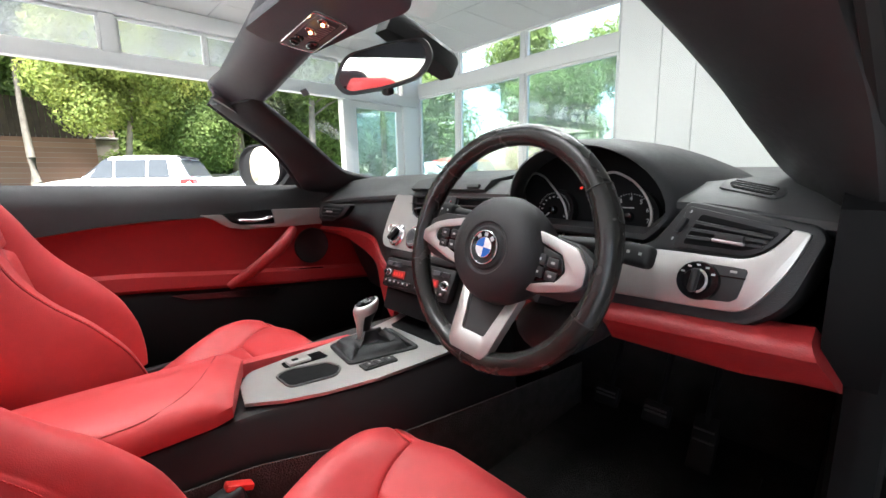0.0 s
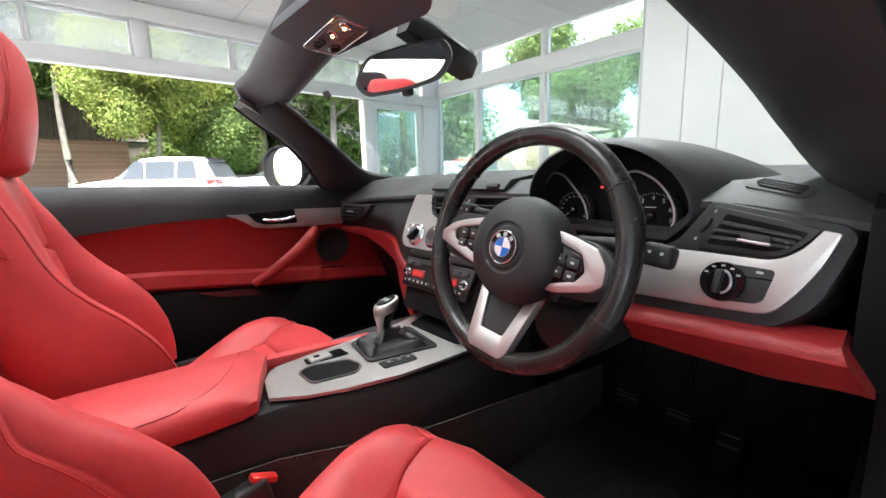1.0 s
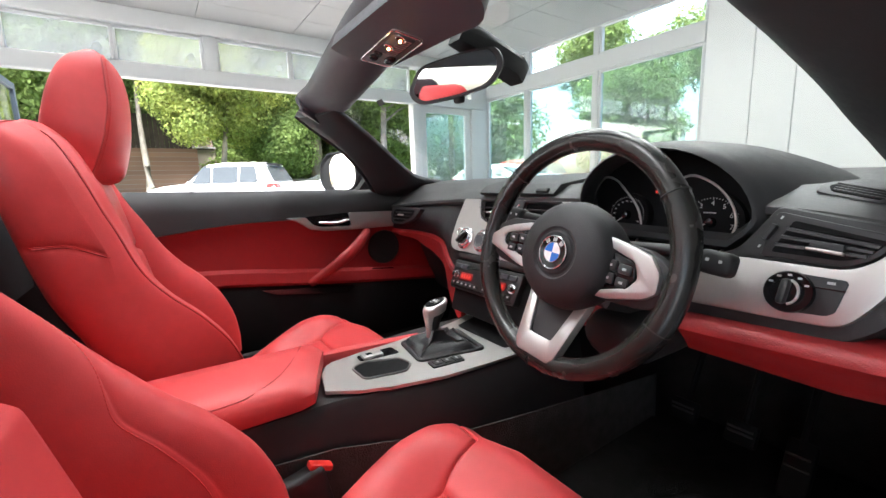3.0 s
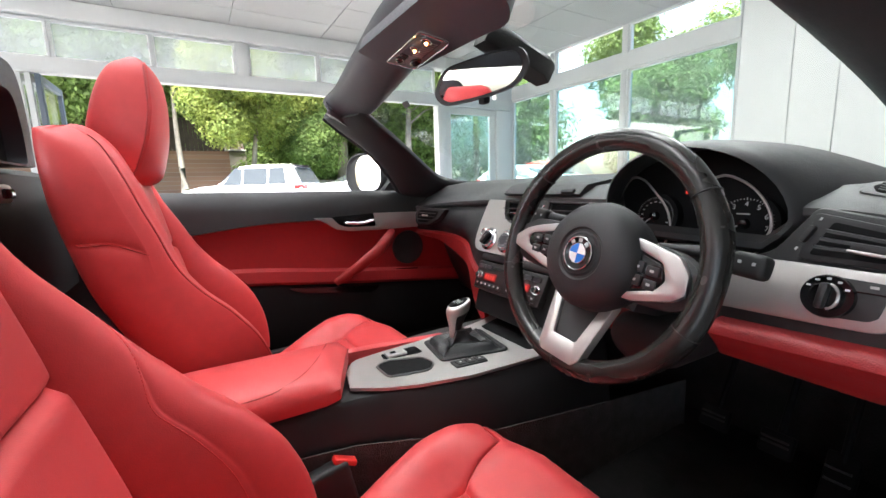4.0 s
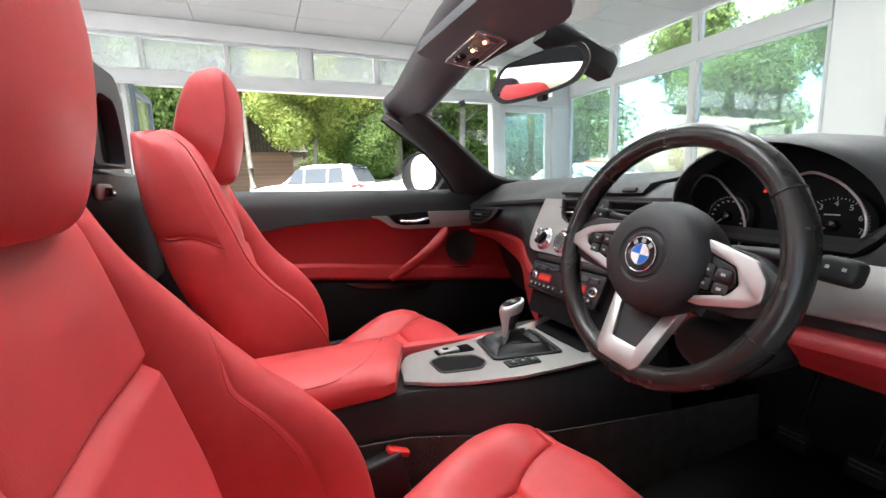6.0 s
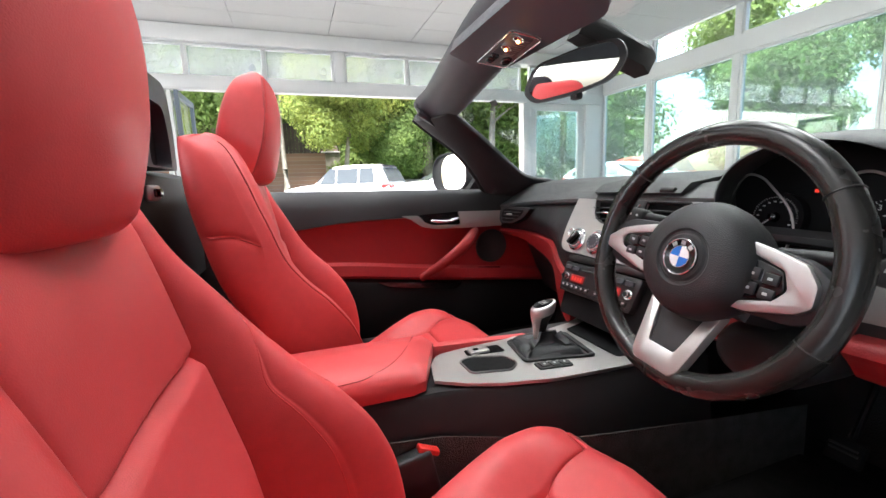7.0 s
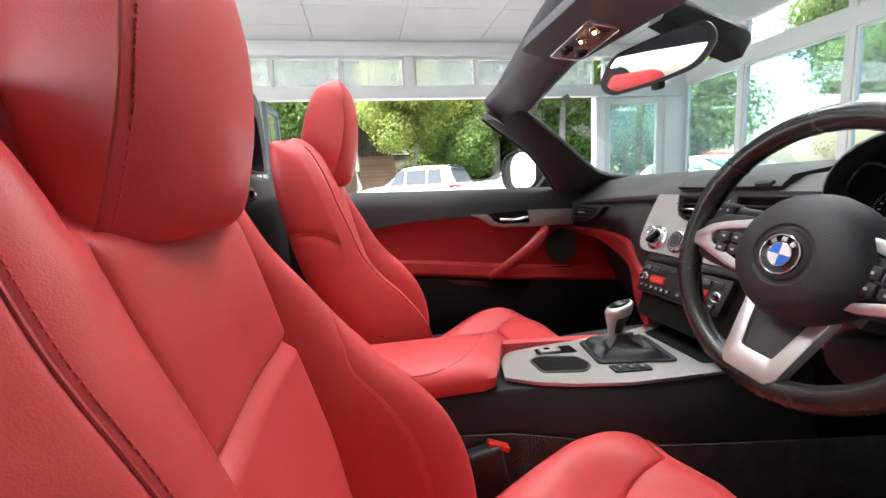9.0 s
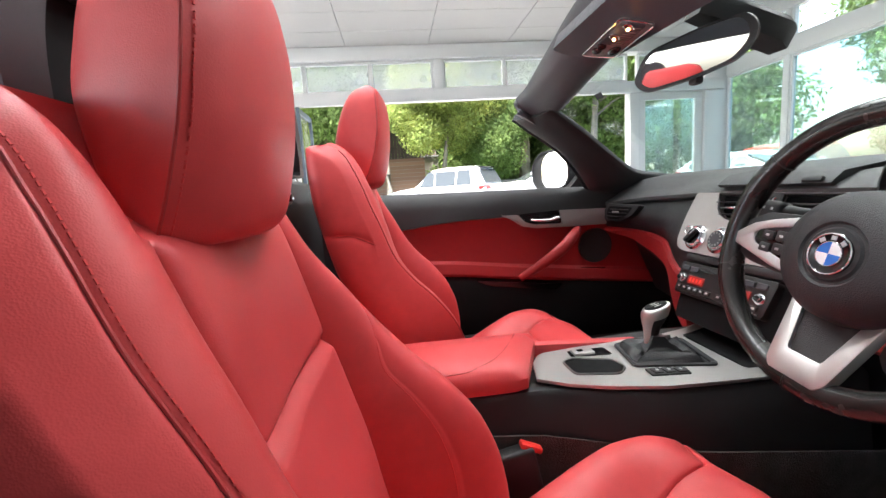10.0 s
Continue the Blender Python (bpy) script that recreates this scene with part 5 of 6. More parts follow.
sw = part("light_switch", lathe([(0.0, 0.013), (0.0135, 0.013), (0.015, 0.011), (0.016, 0.006), (0.0235, 0.006), (0.0248, 0.003), (0.0248, -0.006)], MD @ Matrix.Translation((-0.016, -0.0165, 0.006)), 36, False), GLOSSK, da, "black rotary light switch")
part("switch_grip", box(D(-0.016, -0.0165, 0.022), (0.009, 0.030, 0.013), 0.004, 2, MD.to_3x3() @ Euler((0, 0, -0.1)).to_matrix()), DARK, sw)
part("switch_arc", tube([MD @ Vector((-0.0135 + 0.0105 * math.cos(a), -0.0165 + 0.0140 * math.sin(a), 0.0195)) for a in [radians(-80 + 16 * i) for i in range(11)]], 0.0016, 6), SILVER, sw)
part("fog_panel", plate(rounded([(-0.016, -0.0395), (0.020, -0.0365), (0.0270, -0.031), (0.0335, 0.0020), (0.031, 0.0055), (-0.016, 0.0070)], 0.003), MD @ Matrix.Translation((0, 0, 0.0065)), 0.006, bevel=0.001), DARK, sw)
part("fog_seam", box(D(0.019, -0.0065, 0.007), (0.028, 0.0015, 0.001), 0, 1, MD.to_3x3()), GLOSSK, sw)
part("fog_print", box(D(0.020, 0.0005, 0.0072), (0.007, 0.003, 0.0006), 0, 1, MD.to_3x3()), PRINT, sw)
for i in range(5):
    a = radians(150 - 30 * i)
    part("switch_print", box(D(-0.016 + 0.0198 * math.cos(a), -0.0165 + 0.0198 * math.sin(a), 0.0125), (0.004, 0.0024, 0.0006), 0, 1, MD.to_3x3()), PRINT, sw)
kp = []
for i in range(21):
    t = i / 20
    x = 0.472 + 0.245 * t
    zt2 = 0.650 + 0.012 * t
    zb2 = 0.600 + 0.0 * t + (0.010 * smooth(0.6, 1.0, t))
    y = 0.142 - 0.012 * t
    lean_in = lambda z: -0.018 * smooth(0.9, 1.0, t) * (z - 0.62) / 0.04
    kp.append([(x + lean_in(zz), y + dy, zz) for dy, zz in ((0.06, zt2 + 0.003), (0.010, zt2), (0.002, zt2 - 0.002), (-0.004, zt2 - 0.008), (-0.005, zt2 - 0.016), (0.004, 0.5 * (zt2 + zb2)), (0.007, 0.5 * (zt2 + zb2) - 0.002), (0.022, zb2 + 0.008), (0.032, zb2 - 0.004), (0.046, zb2 - 0.010), (0.12, zb2))])
part("knee_pad", loft(kp), RED_VINYL, da, "red vinyl knee pad")
part("column_shroud_red", loft([[(x, y, z) for y, z in ((0.150, 0.592), (0.165, 0.582), (0.24, 0.575), (0.32, 0.60), (0.16, 0.612))] for x in (0.20, 0.26, 0.31, 0.36)]), RED_VINYL, da)
part("column_cover", loft([[(0.405 + 0.060 * math.cos(a) * k, y, 0.610 + 0.042 * math.sin(a) * k) for a in [2 * math.pi * i / 16 for i in range(16)]] for y, k in ((0.085, 0.6), (0.092, 0.85), (0.11, 1.0), (0.20, 1.05), (0.36, 1.0))]), DARK, da)
mv = axes((0.6135, 0.2515, 0.8178), (0.98, -0.12, -0.151), (0.09, 0.905, 0.416))
dfv = part("defrost_vent", plate(rounded([(-0.036, -0.013), (0.032, -0.021), (0.038, -0.006), (0.034, 0.012), (-0.030, 0.020), (-0.038, 0.008)], 0.007), mv @ Matrix.Translation((0, 0, 0.0022)), 0.008, bevel=0.0015), TOPPAD, da, "defroster outlet in the paled dash top")
# dark of the outlet as a black plate below the slats
part("vent_mouth", plate(rounded([(-0.029, 0.003), (-0.021, -0.009), (0.026, -0.015), (0.028, 0.006), (-0.023, 0.013)], 0.004), mv @ Matrix.Translation((0, 0, 0.0030)), 0.002), VOID, dfv)
for k in range(4):
    part("slat", box(tuple(mv @ Vector((0.001 + 0.001 * k, 0.0085 - 0.0056 * k, 0.0034))), (0.050, 0.0016, 0.0016), 0, 1, mv.to_3x3() @ Euler((0, 0, -0.13)).to_matrix()), TOPPAD, dfv)
# near-black cap added where the dash end falls into darkness
part("end_cover", loft([[(x, y, z) for y, z in ((0.155, 0.665), (0.150, 0.74), (0.165, 0.800), (0.215, 0.826), (0.34, 0.842), (0.44, 0.80), (0.44, 0.62), (0.20, 0.60))] for x in (0.704, 0.712, 0.745, 0.752)]), VOID, da, "near-black end panel for the dark beside the door")
# hidden panels, added to stop light leaking into the footwell
part("cowl_panel", box((0, 0.78, 0.800), (1.50, 0.30, 0.03), 0.005), DARK, da)
part("under_cover", box((0.44, 0.52, 0.606), (0.60, 0.50, 0.012), 0.003), DARK, da, "black cover under the dash, added to block light")


# ---- steering wheel and column
WT = radians(14.1)
WC = Vector((0.37, 0.025, 0.742))
MW = axes(WC, (1, 0, 0), (0, math.sin(WT), math.cos(WT))) @ Matrix.Rotation(radians(-6.5), 4, 'Z')
def Wp(a, b, c=0.0):
    return tuple(MW @ Vector((a, b, c)))
col = thing("steering_column", (0.37, 0.14, 0.70), "black steering column with two stalks", "steering column")
part("shroud", loft([[Wp(a * s, b * s - 0.012, -w) for a, b in ((-0.055, -0.05), (0.055, -0.05), (0.068, 0.0), (0.05, 0.045), (-0.05, 0.045), (-0.068, 0.0))] for s, w in ((0.8, 0.035), (1.0, 0.045), (1.05, 0.09), (1.1, 0.20))]), DARK, col)
for s in (-1, 1):
    stk = part("stalk", tube(curve_pts([Wp(s * 0.05, 0.030, -0.070), Wp(s * 0.10, 0.036, -0.066), Wp(s * 0.145, 0.036, -0.058), Wp(s * 0.170, 0.034, -0.052)], 4), [0.008, 0.008, 0.008, 0.0085, 0.009, 0.009, 0.0095, 0.0095, 0.010, 0.010, 0.010, 0.009, 0.006], 12, flat=0.9), DARK, col)
    part("stalk_end", box(Wp(s * 0.166, 0.034, -0.054), (0.036, 0.028, 0.026), 0.007, 3, MW.to_3x3()), RUBBER, stk)
    for q in (-1, 1):
        part("stalk_print", box(Wp(s * (0.166 + 0.007 * q), 0.036, -0.0408), (0.0035, 0.0035, 0.0006), 0, 1, MW.to_3x3()), PRINT, stk)
wh = thing("steering_wheel", tuple(WC), "black leather three-spoke steering wheel with satin spokes", "steering wheel")
R, r0 = 0.1585, 0.0150
rim_pts, rim_r = [], []
for i in range(96):
    a = 2 * math.pi * i / 96
    rim_pts.append(Wp(R * math.cos(a), R * math.sin(a)))
    thumb = bump1(abs(math.atan2(math.sin(a), abs(math.cos(a)))), 0.42, 0.20)
    rim_r.append(r0 * (1 + 0.10 * thumb))
part("rim", tube(rim_pts, rim_r, 18, True, up=tuple(MW.to_3x3() @ Vector((0, 0, 1)))), WHEEL_LEATHER, wh, "worn black leather rim")
for ang in (38, 142, 200, 268, 340):
    a = radians(ang)
    d = Vector((math.cos(a), math.sin(a), 0))
    t = Vector((-math.sin(a), math.cos(a), 0))
    ring = [MW @ (d * R + 0.01535 * 1.02 * (math.cos(q) * d + math.sin(q) * Vector((0, 0, 1)))) for q in [2 * math.pi * i / 20 for i in range(20)]]
    part("rim_seam", tube(ring, 0.0011, 6, True), RUBBER, wh)
bossp = [(0.0, 0.0335), (0.020, 0.0335), (0.028, 0.0335), (0.0305, 0.0310), (0.0335, 0.0310), (0.0360, 0.0335), (0.050, 0.032), (0.064, 0.026), (0.072, 0.014), (0.076, -0.005), (0.074, -0.02), (0.066, -0.045)]
MB = MW @ Matrix.Translation((0.006, -0.003, 0))
part("airbag_cover", lathe([(a, b) for a, b in bossp], MB, 48, False), SOFT, wh, "round dark grey airbag cover")
em = part("emblem", lathe([(0.0, 0.0365), (0.0195, 0.0360), (0.0212, 0.0368), (0.0228, 0.0355), (0.023, 0.032)], MB, 40, False), GLOSSK, wh, "round badge of blue and white quarters")
part("badge_ring", tube([Wp(0.006 + 0.0222 * math.cos(a), -0.003 + 0.0222 * math.sin(a), 0.0362) for a in [2 * math.pi * i / 40 for i in range(40)]], 0.0011, 8, True), CHROME, em)
part("badge_ring", tube([Wp(0.006 + 0.0133 * math.cos(a), -0.003 + 0.0133 * math.sin(a), 0.0366) for a in [2 * math.pi * i / 40 for i in range(40)]], 0.0007, 8, True), CHROME, em)
for k in range(4):
    fan = [(0, 0)] + [(0.0128 * math.cos(a), 0.0128 * math.sin(a)) for a in [radians(90 * k + 10 * i) for i in range(10)]]
    part("badge_quarter", plate(fan, MB @ Matrix.Translation((0, 0, 0.0371)), 0.001), BLUE if k % 2 else WHITE_ENAMEL, em)
for ang in (130, 90, 50):
    a = radians(ang)
    part("badge_mark", box(Wp(0.006 + 0.0175 * math.cos(a), -0.003 + 0.0175 * math.sin(a), 0.0368), (0.006, 0.005, 0.0008), 0.0003, 1, MW.to_3x3() @ Euler((0, 0, a - math.pi / 2)).to_matrix()), PRINT, em)

def spoke(pts, r, z, depth, name, mat, label="", bevel=0.002):
    return part(name, plate(rounded(pts, r), MW @ Matrix.Translation((0, 0, z)), depth, bevel=bevel), mat, wh, label)


for s in (-1, 1):
    ow = 0.116 if s < 0 else 0.108
    spoke([(s * 0.060, 0.034), (s * 0.118, 0.030), (s * 0.152, 0.010), (s * 0.152, -0.024), (s * 0.128, -0.040), (s * 0.062, -0.045)], 0.012, 0.002, 0.020, "spoke", DARK)
    if s > 0:
        ring = [(0.064, 0.036), (0.088, 0.032), (0.124, 0.024), (0.139, 0.006), (0.141, -0.016), (0.128, -0.027), (0.082, -0.041), (0.064, -0.042), (0.066, -0.034), (0.106, -0.020), (0.115, -0.006), (0.106, 0.013), (0.066, 0.024)]
    else:
        ring = [(-0.064, 0.030), (-0.100, 0.021), (-0.126, 0.012), (-0.152, -0.007), (-0.150, -0.019), (-0.083, -0.037), (-0.064, -0.040), (-0.066, -0.027), (-0.116, -0.013), (-0.121, -0.001), (-0.112, 0.006), (-0.066, 0.018)]
    spoke(ring, 0.004, 0.010, 0.010, "spoke_trim", SILVER, "satin silver spoke", 0.0026)
    pad = spoke([(s * 0.060, 0.022), (s * (ow - 0.002), 0.011), (s * (ow + 0.004), -0.008), (s * (ow - 0.004), -0.018), (s * 0.060, -0.033)], 0.005, 0.0085, 0.008, "button_pad", GLOSSK)
    for i in range(2):
        for j in range(2):
            bx, by = s * (0.078 + 0.0195 * i), -0.0145 + 0.0165 * j - 0.0015 * i
            b = part("button", box(Wp(bx, by, 0.0095), (0.0165, 0.0140 - 0.002 * i, 0.004), 0.002, 2, MW.to_3x3()), DARK, pad)
            part("button_print", box(Wp(bx, by, 0.0117), (0.005, 0.003, 0.0004), 0, 1, MW.to_3x3()), PRINT, b)
# lower spoke: a satin fork that comes forward from the hub to the rim
ML = MW @ Matrix.Translation((0, -0.062, -0.008)) @ Matrix.Rotation(radians(-15), 4, 'X') @ Matrix.Translation((0, 0.062, 0))
fork = rounded([(-0.053, -0.056), (-0.037, -0.146), (-0.029, -0.156), (0.029, -0.156), (0.037, -0.146), (0.053, -0.056), (0.036, -0.062), (0.0205, -0.126), (-0.0205, -0.126), (-0.036, -0.062)], 0.004)
part("spoke_trim", plate(fork, ML, 0.014, bevel=0.003), SILVER, wh, "satin silver lower spoke")
part("spoke_infill", plate(rounded([(-0.024, -0.132), (0.024, -0.132), (0.042, -0.054), (-0.042, -0.054)], 0.003), ML @ Matrix.Translation((0, 0, -0.005)), 0.010), SOFT, wh)


# ---- centre console
cc = thing("centre_console", (0.01, -0.15, 0.15), "black centre console with a satin plate", "console")
HW = [(-0.80, 0.086), (-0.30, 0.085), (-0.24, 0.085), (-0.18, 0.095), (-0.125, 0.117), (-0.03, 0.138), (0.066, 0.144), (0.34, 0.148)]
def console_ring(y, top):
    h = lerp(HW, y)
    x = 0.010
    return [(x - h - 0.06, y, 0.15), (x - h - 0.012, y, top - 0.14), (x - h, y, top - 0.012), (x - h + 0.006, y, top - 0.004), (x + h - 0.006, y, top - 0.004), (x + h, y, top - 0.012), (x + h + 0.010, y, top - 0.09), (x + h + 0.016, y, top - 0.14), (x + h + 0.012, y, 0.15)]
part("tunnel", loft([console_ring(y, lerp([(-0.8, 0.478), (-0.25, 0.480), (0.34, 0.482)], y)) for y in [-0.80 + 1.14 * i / 30 for i in range(31)]]), DARK, cc, "black console sides")
# tunnel side in the lighter carpet tone, as it catches more light
part("lower_carpet", loft([[(0.01 + h + 0.02, y, 0.16), (0.01 + h + 0.0175, y, 0.398 - 0.12 * (y + 0.2)), (0.01 + h + 0.0155, y, 0.399 - 0.12 * (y + 0.2)), (0.01 + h, y, 0.16)] for s, y, h in [(0, -0.60 + 0.09 * i, lerp(HW, -0.60 + 0.09 * i)) for i in range(15)]]), TUNNEL, cc)
ol = [(0.066, -0.236), (0.10, -0.185), (0.124, -0.125), (0.146, -0.03), (0.152, 0.066), (0.154, 0.15), (0.156, 0.30), (-0.150, 0.30), (-0.128, 0.24), (-0.098, 0.18), (-0.075, 0.09), (-0.070, 0.01), (-0.056, -0.12), (-0.046, -0.185), (-0.036, -0.200), (0.0, -0.222)]
tray = rounded([(0.010, -0.165), (0.000, -0.134), (0.024, -0.068), (0.062, -0.060), (0.086, -0.084), (0.069, -0.163)], 0.012)
brk = rounded([(-0.037, -0.136), (-0.011, -0.138), (0.000, -0.053), (-0.039, -0.054)], 0.006)
boot = rounded([(-0.046, -0.028), (0.066, -0.046), (0.098, 0.104), (-0.036, 0.126)], 0.012)
fwd = rounded([(-0.088, 0.225), (0.125, 0.235), (0.118, 0.138), (-0.056, 0.140)], 0.010)
part("satin_plate", plate(ol, pose(0, 0, 0.487), 0.006, [tray, brk, boot, fwd], 0.0), SILVER, cc, "satin silver console plate")
def well(outline, depth, name, mat, label=""):
    rings = [[(p[0], p[1], 0.488) for p in outline], [(p[0], p[1], 0.489) for p in outline]]
    c = Vector((sum(p[0] for p in outline) / len(outline), sum(p[1] for p in outline) / len(outline)))
    sh = lambda k, z: [(c.x + (p[0] - c.x) * k, c.y + (p[1] - c.y) * k, z) for p in outline]
    return part(name, loft([sh(1.0, 0.4885), sh(0.94, 0.489), sh(0.92, 0.486), sh(0.90, 0.488 - depth)]), mat, cc, label)
well(tray, 0.020, "cup_tray", VOID, "black oddments tray")
part("tray_rim", tube([(p[0], p[1], 0.4885) for p in tray], 0.0022, 6, True), LAMPMETAL, cc)
well(fwd, 0.034, "front_tray", VOID, "black front tray")
pb = well(brk, 0.004, "brake_switch_bezel", GLOSSK)
part("parking_brake_switch", box((-0.020, -0.108, 0.4905), (0.024, 0.044, 0.007), 0.002, 2), SILVER, pb, "silver parking brake switch")
part("switch_print", box((-0.021, -0.114, 0.4945), (0.010, 0.012, 0.0006)), GLOSSK, pb)
part("boot_frame", loft([[(0.018 + (p[0] - 0.018) * k, 0.045 + (p[1] - 0.045) * k, z) for p in boot] for k, z in ((1.0, 0.4865), (1.0, 0.491), (0.96, 0.493), (0.88, 0.490), (0.86, 0.484))]), DARK, cc, "black gaiter frame")
btn = part("button_strip", plate(rounded([(0.080, -0.034), (0.108, -0.036), (0.116, 0.034), (0.092, 0.038)], 0.003), pose(0, 0, 0.4905), 0.006, bevel=0.001), DARK, cc)
for k in range(3):
    part("button", box((0.096 + 0.003 * k, -0.020 + 0.021 * k, 0.4915), (0.020, 0.018, 0.003), 0.001, 1), DARK, btn)
    part("button_print", box((0.096 + 0.003 * k, -0.020 + 0.021 * k, 0.4932), (0.006, 0.004, 0.0004)), PRINT, btn)
rs = []
for i in range(15):
    y = -0.26 + 0.30 * i / 14
    h = lerp([(-0.26, 0.085), (-0.1, 0.088), (0.02, 0.096), (0.16, 0.112)], y)
    z = lerp([(-0.26, 0.508), (-0.1, 0.498), (0.04, 0.486)], y)
    rs.append([(0.008 - h, y, 0.44), (0.006 - h, y, z - 0.01), (0.010 - h, y, z - 0.002), (0.018 - h, y, z), (0.028 - h, y, z - 0.004), (0.032 - h, y, z - 0.02), (0.032 - h, y, 0.44)])
part("red_edging", loft(rs), RED, cc, "red leather edging")

# gear lever and gaiter
gv = thing("gear_lever", (0.015, 0.045, 0.487), "silver gear knob on a black leather gaiter", "gear lever")
gt = []
rnd = random.Random(4)
for i, (k, z) in enumerate(((0.87, 0.486), (0.80, 0.493), (0.68, 0.498), (0.54, 0.498), (0.42, 0.497), (0.31, 0.501), (0.22, 0.510), (0.16, 0.524))):
    ring = []
    for j, p in enumerate(boot):
        a = 6.28 * j / len(boot)
        f = 1 + 0.13 * math.sin(5 * a + i * 1.3) * (0 < i < 7) * (k < 0.8)
        ring.append((0.010 + (p[0] - 0.018) * k * f + 0.004 * i / 8, 0.045 + (p[1] - 0.045) * k * f - 0.012 * i / 8, z + (0.004 * math.sin(4 * a + 0.8 * i) + 0.0035 * math.sin(7 * a - 1.7 * i)) * (0 < i < 7)))
    gt.append(ring)
part("gaiter", loft(gt), LEATHER_BLACK, gv, "creased black leather gaiter", sharp=80)
def knob_ring(z, rx, ry, dy, tip, k=1.0, n=24):
    return [(0.004 + k * rx * math.cos(a), 0.034 + dy + k * ry * math.sin(a), 0.5 + 0.88 * (z + tip * math.sin(a) - 0.5)) for a in [2 * math.pi * j / n for j in range(n)]]
KN = ((0.500, 0.0115, 0.0135, -0.006, 0), (0.528, 0.0120, 0.0145, -0.006, 0), (0.545, 0.0142, 0.0178, -0.004, 0.002), (0.558, 0.0180, 0.0232, -0.001, 0.005), (0.568, 0.0208, 0.0270, 0.002, 0.008), (0.578, 0.0224, 0.0290, 0.003, 0.010), (0.586, 0.0224, 0.0290, 0.004, 0.010), (0.591, 0.0206, 0.0270, 0.004, 0.010), (0.5935, 0.0172, 0.0232, 0.004, 0.008))
knob = part("knob", loft([knob_ring(*r) for r in KN]), SILVER, gv, "satin silver knob")
part("shift_plate", loft([knob_ring(z, rx, ry, 0.004, 0.0065, n=20) for z, rx, ry in ((0.5935, 0.0165, 0.0235), (0.5955, 0.0155, 0.022), (0.5958, 0.010, 0.014))]), GLOSSK, knob)
for dx in (-0.0075, 0.0, 0.0075):
    part("shift_mark", box((0.004 + dx, 0.038, 0.5850), (0.0014, 0.018, 0.0006), 0, 1, Euler((0.27, 0, 0)).to_matrix()), PRINT, knob)
part("shift_mark", box((0.004, 0.038, 0.5851), (0.0164, 0.0014, 0.0006), 0, 1, Euler((0.27, 0, 0)).to_matrix()), PRINT, knob)
part("knob_side", loft([[p for p in [knob_ring(z, rx, ry, dy, tip, 1.04)[i % 24] for i in range(-2, 10)]] + [knob_ring(z, rx, ry, dy, tip, 0.9)[i % 24] for i in range(9, -3, -1)] for z, rx, ry, dy, tip in KN[:5]]), DARK, knob)

# armrest pad
ar = thing("armrest", (0.0, -0.45, 0.475), "red leather padded armrest on the console", "armrest")
rr = []
for i in range(25):
    t = i / 24
    y = -0.80 + 0.575 * t
    e = smooth(0.0, 0.05, 1 - t)
    top = 0.528 - 0.016 * (1 - e) + 0.004 * math.sin(3 * t)
    h = (0.094 - 0.010 * (1 - e))
    x = 0.006
    slant = lambda row: [(a, b - 0.42 * t * (a - x), c) for a, b, c in row]
    rr.append(slant([(x - h, y + 0.0, 0.484), (x - h - 0.004, y, 0.496), (x - h + 0.004, y, top - 0.014), (x - h + 0.018, y, top - 0.003), (x - 0.03, y, top + 0.002), (x + 0.03, y, top + 0.002), (x + h - 0.020, y, top - 0.002), (x + h - 0.006, y, top - 0.012), (x + h + 0.002, y, 0.504), (x + h, y, 0.484)]))
part("pad", loft(rr), RED, ar)
part("piping", tube(curve_pts([(0.089, -0.79, 0.521), (0.089, -0.52, 0.524), (0.088, -0.39, 0.523), (0.078, -0.345, 0.5275), (0.048, -0.305, 0.5305), (0.0, -0.272, 0.531), (-0.07, -0.238, 0.527)], 8), 0.0013, 6), SEAM, ar)


